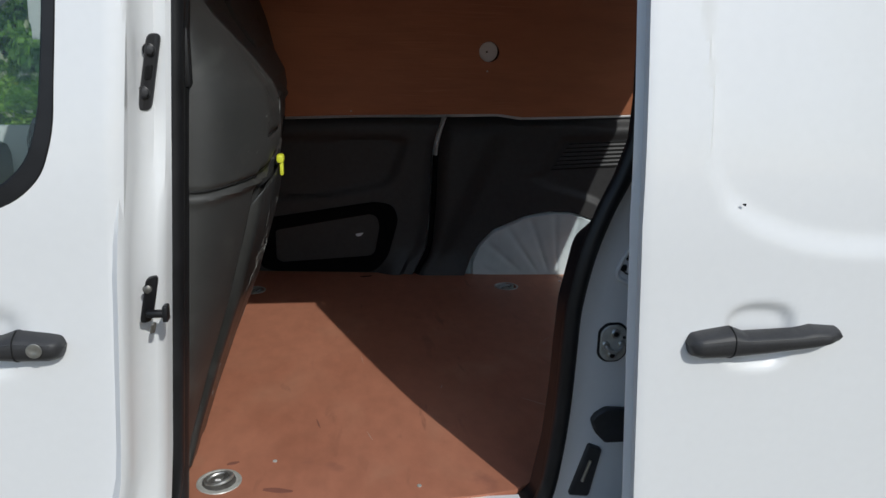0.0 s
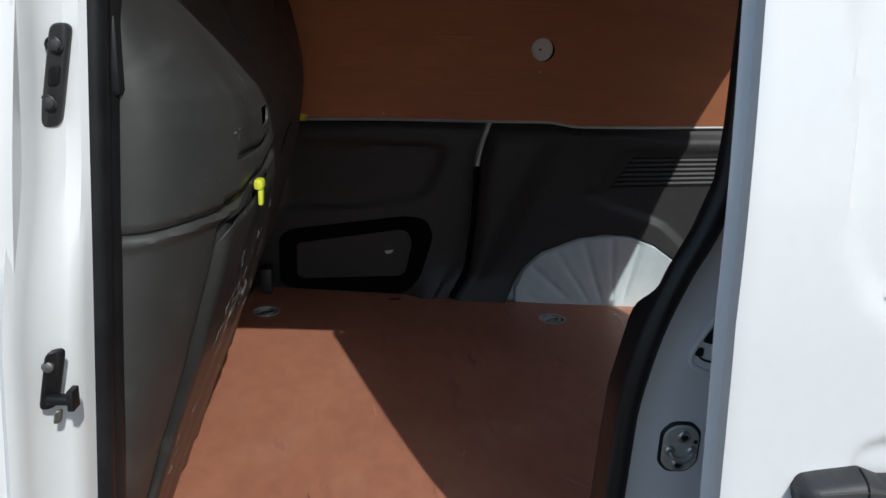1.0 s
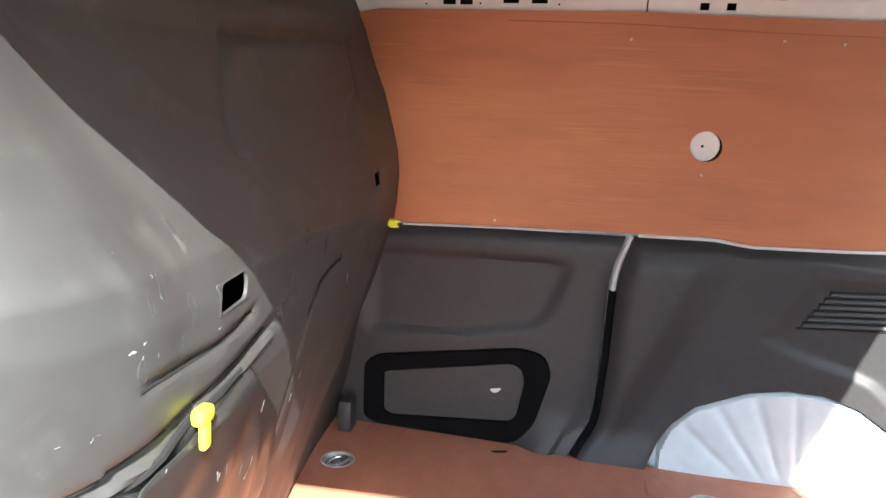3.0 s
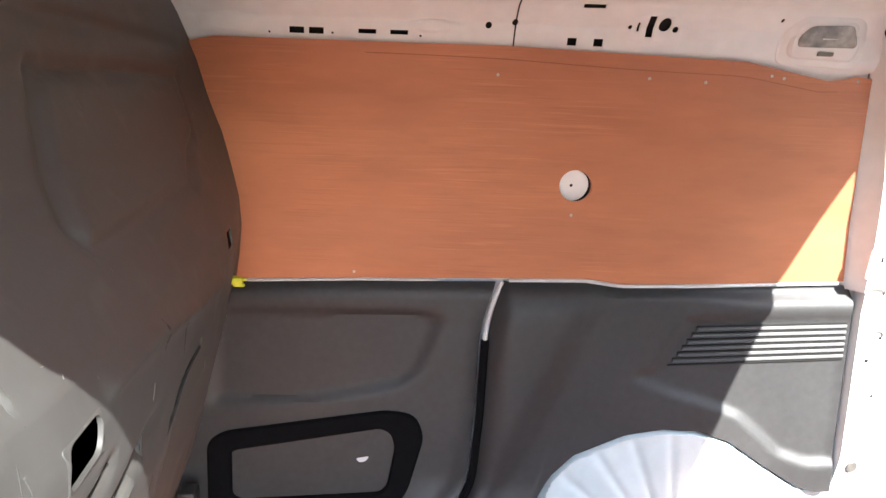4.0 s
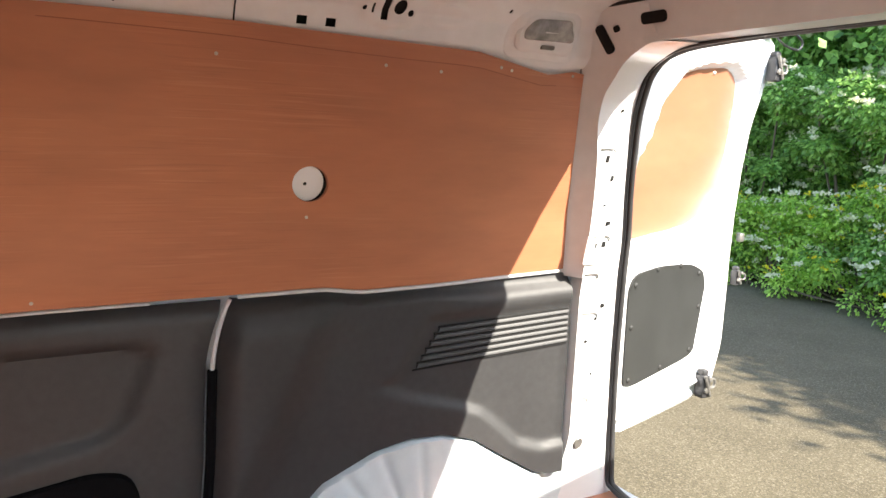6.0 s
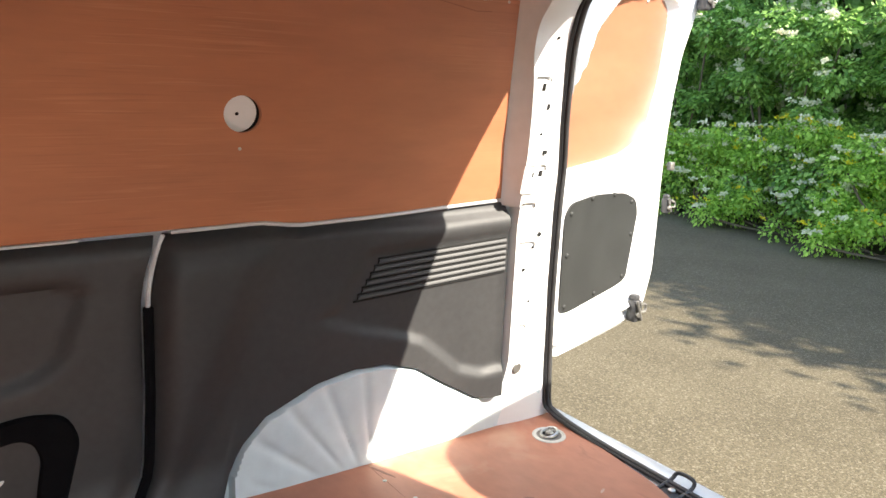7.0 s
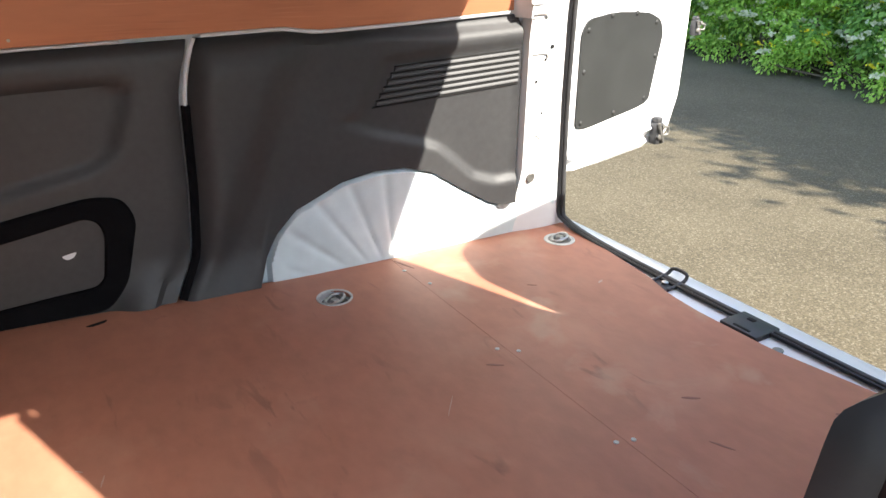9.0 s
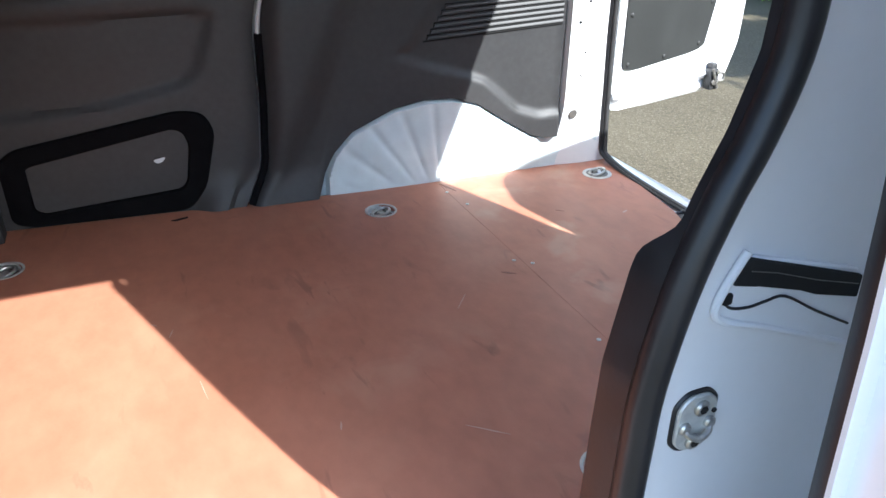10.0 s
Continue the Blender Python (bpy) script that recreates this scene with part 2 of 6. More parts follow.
def foliage(name, low, high, rough=0.5):
    m = bpy.data.materials.new(name)
    m.use_nodes = True
    n, l = m.node_tree.nodes, m.node_tree.links
    p = n["Principled BSDF"]
    g = n.new("ShaderNodeNewGeometry")
    ramp = n.new("ShaderNodeValToRGB")
    ramp.color_ramp.elements[0].color, ramp.color_ramp.elements[1].color = (*low, 1), (*high, 1)
    l.new(g.outputs["Random Per Island"], ramp.inputs[0]), l.new(ramp.outputs[0], p.inputs["Base Color"])
    p.inputs["Roughness"].default_value = rough
    t = n.new("ShaderNodeBsdfTranslucent")
    l.new(ramp.outputs[0], t.inputs[0])
    mix = n.new("ShaderNodeMixShader")
    mix.inputs[0].default_value = 0.58
    l.new(p.outputs[0], mix.inputs[1]), l.new(t.outputs[0], mix.inputs[2]), l.new(mix.outputs[0], n["Material Output"].inputs[0])
    return m


LEAF = foliage("hedge_leaf", (0.085, 0.21, 0.040), (0.43, 0.67, 0.18))
LEAF_LIGHT = foliage("young_weed_leaf", (0.18, 0.37, 0.045), (0.56, 0.78, 0.17))
BLOSSOM = foliage("white_blossom", (0.62, 0.62, 0.44), (0.84, 0.82, 0.62), 0.7)
BUTTERCUP = foliage("yellow_blossom", (0.62, 0.52, 0.02), (0.80, 0.70, 0.05), 0.6)


# ---- mesh helpers ----
def part(name, bm, material, parent, label="", smooth=True):
    """Links a bmesh as one mesh object under a thing or a part."""
    me = bpy.data.meshes.new(name)
    bmesh.ops.recalc_face_normals(bm, faces=bm.faces)
    bm.to_mesh(me)
    bm.free()
    me.materials.append(material)
    if smooth:
        me.polygons.foreach_set("use_smooth", [True] * len(me.polygons))
        me.set_sharp_from_angle(angle=radians(38))
    ob = new(name, me)
    if parent is not None:
        ob.parent = parent
        ob.matrix_parent_inverse = parent_world[parent].inverted()
        parent_world[ob] = Matrix.Identity(4)
    else:
        parent_world[ob] = Matrix.Identity(4)
    if label:
        ob["label"] = label
    return ob


parent_world = {}


def thing(name, at, label, category, group="", kind=""):
    ob = new(name)
    ob.location = at
    ob.empty_display_size = 0.1
    parent_world[ob] = Matrix.Translation(at)
    return tagged(ob, label, category, group, kind)


def joined(*bms):
    out = bmesh.new()
    for b in bms:
        me = bpy.data.meshes.new("tmp")
        b.to_mesh(me)
        b.free()
        out.from_mesh(me)
        bpy.data.meshes.remove(me)
    return out


def backed(bm, vec):
    """Gives an open sheet a back at vec from it, and rims."""
    vec = Vector(vec)
    fr = list(bm.faces)
    edges = [e for e in bm.edges if e.is_boundary]
    twin = {v: bm.verts.new(v.co + vec) for v in list(bm.verts)}
    for f in fr:
        bm.faces.new([twin[v] for v in reversed(f.verts)])
    for e in edges:
        a, b = e.verts
        bm.faces.new((a, b, twin[b], twin[a]))
    return bm


def lines(lo, hi, step, extra=()):
    k = max(1, round((hi - lo) / step))
    out = [lo + (hi - lo) * i / k for i in range(k + 1)]
    out = [v for v in out if all(abs(v - e) > 0.3 * step for e in extra) or v in (lo, hi)]
    return sorted(set(out) | {e for e in extra if lo < e < hi})


def sheet(f, u, v, step, holes=(), vstep=None, back=None):
    """A surface f(u, v) over a rectangle, with holes: (u, v, half_u, half_v) rectangular, (u, v, r) round."""
    eu, ev, cells = [], [], []
    for h in holes:
        hu, hv = (h[2], h[3]) if len(h) == 4 else (h[2] * 1.25, h[2] * 1.25)
        eu += [h[0] - hu, h[0] + hu]
        ev += [h[1] - hv, h[1] + hv]
        cells.append((h[0] - hu, h[0] + hu, h[1] - hv, h[1] + hv, h))
    us, vs = lines(*u, step, eu), lines(*v, vstep or step, ev)
    bm = bmesh.new()
    g = [[bm.verts.new(f(a, b)) for b in vs] for a in us]
    for i in range(len(us) - 1):
        for j in range(len(vs) - 1):
            ca, cb = (us[i] + us[i + 1]) / 2, (vs[j] + vs[j + 1]) / 2
            if any(c[0] < ca < c[1] and c[2] < cb < c[3] for c in cells):
                continue
            bm.faces.new((g[i][j], g[i + 1][j], g[i + 1][j + 1], g[i][j + 1]))
    for c in cells:
        if len(c[4]) == 4:
            continue
        x, y, r = c[4]
        iu = [i for i, a in enumerate(us) if c[0] - 1e-9 <= a <= c[1] + 1e-9]
        jv = [j for j, b in enumerate(vs) if c[2] - 1e-9 <= b <= c[3] + 1e-9]
        ring = [(i, jv[0]) for i in iu] + [(iu[-1], j) for j in jv[1:]] + [(i, jv[-1]) for i in reversed(iu[:-1])] + [(iu[0], j) for j in reversed(jv[1:-1])]
        per = 4
        rim, circ = [], []
        for k, (i, j) in enumerate(ring):
            nxt = ring[(k + 1) % len(ring)]
            for s in range(per):
                w = s / per
                a, b = us[i] * (1 - w) + us[nxt[0]] * w, vs[j] * (1 - w) + vs[nxt[1]] * w
                rim.append(g[i][j] if s == 0 else bm.verts.new(f(a, b)))
                ang = math.atan2(b - y, a - x)
                circ.append(bm.verts.new(f(x + r * math.cos(ang), y + r * math.sin(ang))))
        for k in range(len(rim)):
            q = (k + 1) % len(rim)
            bm.faces.new((rim[k], rim[q], circ[q], circ[k]))
    bm.verts.ensure_lookup_table()
    loose = [w for w in bm.verts if not w.link_faces]
    bmesh.ops.delete(bm, geom=loose, context="VERTS")
    if back:
        backed(bm, back)
    return bm


def tube(path, r, sides=8, closed=False, squash=1.0):
    """A round bar along a path of points."""
    pts = [Vector(p) for p in path]
    bm, rings = bmesh.new(), []
    n = len(pts)
    up = None
    for i, p in enumerate(pts):
        a = pts[i - 1] if (i or closed) else p
        b = pts[(i + 1) % n] if (i < n - 1 or closed) else p
        d = (b - a).normalized()
        if up is None:
            up = Vector((0, 0, 1)) if abs(d.z) < 0.9 else Vector((1, 0, 0))
        side = d.cross(up).normalized()
        up = side.cross(d).normalized()
        rings.append([bm.verts.new(p + r * (math.cos(t) * side + squash * math.sin(t) * up)) for t in (2 * math.pi * k / sides for k in range(sides))])
    for i in range(n if closed else n - 1):
        q = rings[(i + 1) % n]
        for k in range(sides):
            bm.faces.new((rings[i][k], rings[i][(k + 1) % sides], q[(k + 1) % sides], q[k]))
    if not closed:
        bm.faces.new(rings[0]), bm.faces.new(list(reversed(rings[-1])))
    return bm


def smooth_path(pts, k=6, closed=False):
    """Catmull-Rom through the points."""
    p = [Vector(a) for a in pts]
    n = len(p)
    out = []
    for i in range(n if closed else n - 1):
        a, b, c, d = (p[(i - 1) % n] if closed or i else p[0]), p[i], p[(i + 1) % n], (p[(i + 2) % n] if closed or i + 2 < n else p[-1])
        for s in range(k):
            t = s / k
            out.append(0.5 * ((2 * b) + (c - a) * t + (2 * a - 5 * b + 4 * c - d) * t * t + (3 * b - a - 3 * c + d) * t ** 3))
    if not closed:
        out.append(p[-1])
    return out


def rounded(points, r, k=4):
    """Rounds the corners of a flat outline of (u, v)."""
    out, n = [], len(points)
    for i in range(n):
        a, b, c = Vector(points[i - 1]), Vector(points[i]), Vector(points[(i + 1) % n])
        ra = min(r, (a - b).length * 0.45, (c - b).length * 0.45)
        s, e = b + (a - b).normalized() * ra, b + (c - b).normalized() * ra
        for j in range(k + 1):
            t = j / k
            out.append((1 - t) ** 2 * s + 2 * t * (1 - t) * b + t * t * e)
    return [(p.x, p.y) for p in out]


def plate(outline, place, depth, bevel=0.002, hole=None):
    """A plate of an outline in (u, v); place(u, v, w) puts it, w from 0 (front) to depth (back)."""
    bm = bmesh.new()
    bv = min(bevel, depth * 0.45)
    cx, cy = sum(p[0] for p in outline) / len(outline), sum(p[1] for p in outline) / len(outline)

    def ring(pts, w, grow):
        n, vs = len(pts), []
        for i in range(n):
            a, b = Vector(pts[i - 1]), Vector(pts[(i + 1) % n])
            d = (b - a).normalized() if (b - a).length > 1e-9 else Vector((1, 0))
            o = Vector((d.y, -d.x)) * sign * grow
            vs.append(bm.verts.new(place(pts[i][0] + o.x, pts[i][1] + o.y, w)))
        return vs
    area = sum(outline[i - 1][0] * outline[i][1] - outline[i][0] * outline[i - 1][1] for i in range(len(outline)))
    sign = 1 if area > 0 else -1
    rows = [ring(outline, 0, -bv), ring(outline, bv, 0), ring(outline, depth, 0)]
    for a, b in zip(rows, rows[1:]):
        for i in range(len(a)):
            k = (i + 1) % len(a)
            bm.faces.new((a[i], a[k], b[k], b[i]))
    if hole:
        inner = [ring(hole, 0, bv), ring(hole, bv, 0), ring(hole, depth, 0)]
        for a, b in zip(inner, inner[1:]):
            for i in range(len(a)):
                k = (i + 1) % len(a)
                bm.faces.new((a[k], a[i], b[i], b[k]))
        for o, q in ((rows[0], inner[0]), (rows[-1], inner[-1])):
            for i in range(len(o)):
                k = (i + 1) % len(o)
                bm.faces.new((o[i], o[k], q[k], q[i]))
    else:
        bm.faces.new(rows[0]), bm.faces.new(list(reversed(rows[-1])))
        bmesh.ops.triangulate(bm, faces=[f for f in bm.faces if len(f.verts) > 4])
    return bm


def box(x, y, z, bevel=0.003):
    bm = bmesh.new()
    v = [bm.verts.new((a, b, c)) for a in x for b in y for c in z]
    for q in ((0, 1, 3, 2), (4, 6, 7, 5), (0, 4, 5, 1), (2, 3, 7, 6), (0, 2, 6, 4), (1, 5, 7, 3)):
        bm.faces.new([v[i] for i in q])
    if bevel:
        bmesh.ops.bevel(bm, geom=list(bm.edges), offset=bevel, segments=2, affect="EDGES", profile=0.5)
    return bm


def lathe(profile, at, axis="z", sides=20):
    """Turns (r, h) round an axis at a place."""
    bm, rings = bmesh.new(), []
    for r, h in profile:
        row = []
        for k in range(sides):
            t = 2 * math.pi * k / sides
            c, s = r * math.cos(t), r * math.sin(t)
            p = {"z": (c, s, h), "y": (c, h, s), "x": (h, c, s)}[axis]
            row.append(bm.verts.new(Vector(at) + Vector(p)))
        rings.append(row)
    for a, b in zip(rings, rings[1:]):
        for k in range(sides):
            bm.faces.new((a[k], a[(k + 1) % sides], b[(k + 1) % sides], b[k]))
    for r in (rings[0], rings[-1]):
        bm.faces.new(r)
    return bm


def interp(x, xs, ys):
    return float(np.interp(x, xs, ys))


def ease(x):
    x = min(1.0, max(0.0, x))
    return x * x * (3 - 2 * x)


def inside(u, v, poly, soft):
    """1 well inside a convex-ish outline, 0 outside, with a soft border."""
    best, ins, n = 9.0, False, len(poly)
    for i in range(n):
        (ax, ay), (bx, by) = poly[i - 1], poly[i]
        dx, dy = bx - ax, by - ay
        t = min(1, max(0, ((u - ax) * dx + (v - ay) * dy) / (dx * dx + dy * dy)))
        best = min(best, math.hypot(u - ax - t * dx, v - ay - t * dy))
        if (ay > v) != (by > v) and u < (bx - ax) * (v - ay) / (by - ay) + ax:
            ins = not ins
    return ease(0.5 + (best if ins else -best) / soft)


# ---- the van's forms ----
FLOOR_Z = 0.58
TAPER = 0.09


def wall_y(x, z):
    """Inner face of the far side."""
    return interp(z, (0.5, 0.58, 1.18, 1.22, 1.36, 1.67, 1.76, 1.80, 1.815), (1.645, 1.645, 1.637, 1.622, 1.59, 1.50, 1.468, 1.425, 1.36)) - TAPER * x


def tail_x(z):
    """The raked line of the rear opening's seal."""
    return interp(z, (0.4, 0.58, 0.75, 1.29, 1.5, 1.74, 1.85), (1.06, 1.05, 1.045, 1.015, 0.955, 0.88, 0.83))


def lip_z(y):
    return interp(y, (0.06, 0.14, 0.18, 0.25, 0.36, 0.56, 0.7), (1.193, 1.197, 1.204, 1.210, 1.223, 1.248, 1.26))


RECESS = [(0.78, 1.60), (1.08, 1.615), (1.40, 1.625), (1.35, 1.517), (1.12, 1.447), (0.63, 1.430), (0.615, 1.45), (0.675, 1.50)]


def bulkhead_x(y, z):
    """Rear face of the bulkhead, bulging at seat-back height and rolling round to the door pillar."""
    x = interp(z, (0.5, 0.58, 0.69, 0.83, 0.97, 1.10, 1.2, 1.26, 1.33, 1.37, 1.42, 1.5, 1.6, 1.72, 1.84),
               (-0.70, -0.685, -0.65, -0.60, -0.545, -0.507, -0.482, -0.474, -0.474, -0.485, -0.52, -0.588, -0.648, -0.67, -0.69))
    x -= 0.06 * max(0.0, y - 0.4) * interp(z, (1.28, 1.58), (1.0, 0.05))
    if y > 0.24:
        e = lip_z(y) - z
        x += 0.005 * math.sin(y * 38) * ease((1.12 - z) / 0.2) * ease((y - 0.74) / 0.06) * ease((1.4 - y) / 0.2)
        x -= 0.010 * math.exp(-((e + 0.005) / 0.010) ** 2) * ease((0.7 - y) / 0.1)
        x -= 0.009 * math.exp(-((z - interp(y, (0.27, 0.39, 0.50), (1.283, 1.279, 1.288))) / 0.005) ** 2) * ease((0.51 - y) / 0.03) * ease((y - 0.26) / 0.03)
        x += 0.008 * math.exp(-((z - interp(y, (0.48, 0.65, 0.9, 1.2), (1.347, 1.343, 1.315, 1.30))) / 0.010) ** 2) * ease((1.15 - y) / 0.1) * ease((y - 0.48) / 0.03)
        x -= 0.006 * math.exp(-((y - interp(z, (0.6, 1.02, 1.11, 1.215), (0.71, 0.712, 0.718, 0.735))) / 0.008) ** 2) * ease((1.24 - z) / 0.04)
    deep = inside(y, z, RECESS, 0.034)
    x += 0.005 * deep - 0.040 * deep * (1 - deep)
    x += 0.004 * math.exp(-(((1.43 + 0.03 * (y - 0.6)) - z) / 0.012) ** 2) * ease((y - 0.6) / 0.05) * ease((1.3 - y) / 0.1)
    if z < lip_z(y):
        x -= 0.012 * math.exp(-((y - 0.2485 - 0.075 * max(0.0, z - 1.0)) / 0.007) ** 2) * ease((1.20 - z) / 0.02)
    x -= 0.007 * math.exp(-((z - 1.662 - 0.035 * (y - 0.76)) / 0.012) ** 2) * ease((y - 0.5) / 0.1) * ease((1.5 - y) / 0.1)
    if y > 1.15:
        far = interp(z, (0.52, 0.75, 0.905, 0.97, 1.03, 1.12, 1.18, 1.235, 1.31, 1.38, 1.455, 1.52, 1.577, 1.67, 1.72, 1.80),
                     (-0.775, -0.718, -0.690, -0.666, -0.646, -0.618, -0.597, -0.586, -0.577, -0.580, -0.594, -0.606, -0.624, -0.645, -0.665, -0.70))
        x += (far - x) * min(1.0, (y - 1.15) / 0.48) ** 1.6
    if y < 0.42:
        w = (0.42 - y) / 0.29
        edge = -0.610 + 0.067 * (z - 1.45)
        x = x + (edge - x) * (1 - math.sqrt(max(0.0, 1 - min(1.0, w) ** 2)))
        if z > lip_z(y):
            x += 0.012 * ease((z - lip_z(y)) / 0.012) * ease((0.36 - y) / 0.1)
        x += 0.009 * math.exp(-((z - lip_z(y) + 0.013) / 0.007) ** 2) * ease((0.36 - y) / 0.1)
    return x


van = thing("van", (-1.0, 0.9, 0), "white panel van with side door slid open and rear doors open", "van")

# bulkhead, with a slot through it
bulk = part("bulkhead", sheet(lambda y, z: (bulkhead_x(y, z), y, z), (0.116, 1.72), (0.56, 1.85), 0.006,
            holes=[(0.433, 1.324, 0.037, 0.0155), (1.19, 1.353, 0.032, 0.014), (0.90, 1.256, 0.012, 0.008)], back=(-0.003, 0, 0)), BULK, van,
            "scuffed dark grey steel bulkhead with pressed ribs")
# unseen black sheet, added so that the holes read as deep shade
part("dark_backing", sheet(lambda y, z: (bulkhead_x(y, z) - 0.09, y, z), (0.13, 1.72), (0.50, 1.86), 0.06, back=(-0.01, 0, 0)), DARK, van)


def on_bulk(off):
    return lambda y, z, w: (bulkhead_x(y, z) + off - w, y, z)


part("slot_rim", plate(rounded([(0.3945, 1.3070), (0.4715, 1.3070), (0.4715, 1.3410), (0.3945, 1.3410)], 0.003), on_bulk(0.0006), 0.004, 0.0005,
     hole=rounded([(0.3965, 1.3092), (0.465, 1.3105), (0.4695, 1.3388), (0.403, 1.3388)], 0.011)), BULK, bulk)

PANEL_TOP = ((0.2535, 0.257, 0.266, 0.283, 0.347, 0.456, 0.478, 0.491, 0.624, 0.705), (1.150, 1.172, 1.185, 1.192, 1.211, 1.223, 1.222, 1.212, 1.11, 1.00))


def panel_left(z):
    return 0.2535 + 0.075 * max(0.0, z - 1.0)


def panel_x(y, z):
    """Ribbed lower panel, standing proud of the bulkhead with a rounded edge."""
    t = interp(y, *PANEL_TOP)
    r = min(1.0, max(0.0, min(y - panel_left(z), (t - z) * 0.9, (0.705 - y) * 0.25)) / 0.013)
    return bulkhead_x(y, z) + 0.0015 + 0.011 * math.sqrt(1 - (1 - r) ** 2) + 0.0032 * math.sin(y * 50 - 1.0) * ease((t - z - 0.03) / 0.06) * ease((y - 0.285) / 0.05)


def panel_at(u, v):
    t = interp(0.2535 + 0.4515 * u, *PANEL_TOP)
    z = 0.60 + (t - 0.60) * v
    y = panel_left(z) + (0.705 - panel_left(z)) * u
    return panel_x(y, z), y, z


def paint_x(y, z):
    return panel_x(y, z) if panel_left(z) < y < 0.70 and z < interp(y, *PANEL_TOP) - 0.002 else bulkhead_x(y, z)


part("lower_panel", sheet(panel_at, (0, 1), (0, 1), 0.0065, vstep=0.0065, back=(-0.002, 0, 0)), PANEL, bulk, "glossy dark ribbed lower panel, badly scratched")
STRIP = [(0.362, 1.226), (0.46, 1.230), (0.555, 1.241)]
part("folded_strip", plate(rounded([(y, z - 0.0055) for y, z in STRIP] + [(y, z + 0.0055) for y, z in reversed(STRIP)], 0.003), on_bulk(0.0045), 0.008, 0.003), BULK, bulk)
# the joints between its pressed panels
for seam, r in (([(y, lip_z(y) + 0.004) for y in lines(0.122, 0.32, 0.012)], 0.0026), ([(panel_left(z) - 0.004, z) for z in lines(0.60, 1.160, 0.04)] + [(0.2640, 1.185), (0.285, 1.197), (0.345, 1.2165), (0.40, 1.223), (0.458, 1.2295)], 0.0042),
                ([(0.360, 1.234), (0.46, 1.238), (0.545, 1.249)], 0.0017), 
                ([(0.268, 1.280), (0.33, 1.278), (0.39, 1.277), (0.45, 1.281), (0.492, 1.286)], 0.0016),
                ([(0.886, 1.258), (0.80, 1.254), (0.748, 1.235), (0.728, 1.18), (0.718, 1.11), (0.712, 1.02), (0.710, 0.80), (0.710, 0.62)], 0.0030)):
    part("panel_seam", tube([(bulkhead_x(p.x, p.y) + 0.0006, p.x, p.y) for p in smooth_path([(a, b, 0) for a, b in seam], 3)], r, 6), DARK, bulk)

# old scratches in its paint
rng = random.Random(4)
for k in range(132):
    if k >= 96:
        run = rng.random()
        y0, z0, ln = 0.30 + 0.12 * run + rng.gauss(0, 0.012), 1.00 + 0.03 * run + rng.gauss(0, 0.018), rng.uniform(0.006, 0.026)
        ang = rng.choice((0.5, 0.9, 2.2, 1.4)) + rng.gauss(0, 0.3)
    elif k < 52:
        y0, z0, ln = rng.uniform(0.27, 0.56), rng.uniform(0.66, 1.17), rng.uniform(0.003, 0.020)
        ang = rng.gauss(1.35, 0.45)
    elif k < 72:
        y0, z0, ln = rng.uniform(0.17, 0.50), rng.gauss(1.30, 0.08), rng.uniform(0.001, 0.005)
        ang = rng.uniform(-0.4, 1.9)
    else:
        y0, z0, ln = rng.uniform(0.6, 1.45), rng.uniform(1.05, 1.62), rng.uniform(0.002, 0.016)
        ang = rng.uniform(0.2, 1.5)
    pts = [(y0 + ln * t * math.cos(ang) + 0.0012 * math.sin(t * 3 + k), z0 + ln * t * math.sin(ang)) for t in (0, 0.25, 0.5, 0.75, 1.0)]
    part("scratch", tube([(paint_x(a, b) + 0.0001, a, b) for a, b in pts], rng.uniform(0.00015, 0.0003) if 52 <= k < 72 else rng.uniform(0.00012, 0.0003), 5), SCRATCH, bulk)
# rubbed patches
for y0, z0, w0, h0, tilt in ((0.262, 1.318, 0.0035, 0.0012, 0.1), (0.275, 1.322, 0.002, 0.0008, 0.4), (0.405, 1.13, 0.0015, 0.007, 0.4), (0.372, 1.05, 0.0014, 0.006, 0.2), (0.355, 0.98, 0.006, 0.0015, 0.7),
                         (0.43, 0.92, 0.0015, 0.007, 0.3), (1.36, 1.30, 0.002, 0.012, 0.2), (0.98, 1.20, 0.0015, 0.008, 0.3)):
    def rub(u, v, k, y0=y0, z0=z0, tilt=tilt):
        a, b = y0 + u * math.cos(tilt) - v * math.sin(tilt), z0 + u * math.sin(tilt) + v * math.cos(tilt)
        return paint_x(a, b) + 0.0004 - k, a, b
    part("rubbed_patch", plate([(w0 * math.cos(t) * (1 + 0.35 * math.sin(3 * t + w0 * 900)), h0 * math.sin(t) * (1 + 0.4 * math.sin(5 * t + h0 * 700))) for t in (n * math.pi / 9 for n in range(18))], rub, 0.0006, 0.0001), SCRATCH, bulk)

# dried smears, drawn downwards
for y0, z0, w0, h0 in ((0.369, 1.392, 0.0045, 0.020), (0.350, 1.332, 0.0040, 0.018), (0.272, 1.296, 0.0055, 0.012), (0.310, 1.360, 0.0030, 0.012), (0.330, 1.300, 0.0025, 0.010), (0.596, 1.256, 0.003, 0.016), (0.290, 1.350, 0.002, 0.009),
                       (0.66, 1.17, 0.003, 0.02), (0.79, 1.30, 0.0035, 0.018), (0.68, 1.335, 0.003, 0.015)):
    edge = [(y0 + w0 * math.cos(t) * (1 + 0.35 * math.sin(3 * t + y0 * 90)), z0 + h0 * math.sin(t) * (1 + 0.25 * math.sin(5 * t + z0 * 70))) for t in (n * math.pi / 9 for n in range(18))]
    part("smear", plate(edge, lambda a, b, k: (paint_x(a, b) + 0.00012 - k, a, b), 0.0004, 0.00002), SMEAR, bulk)

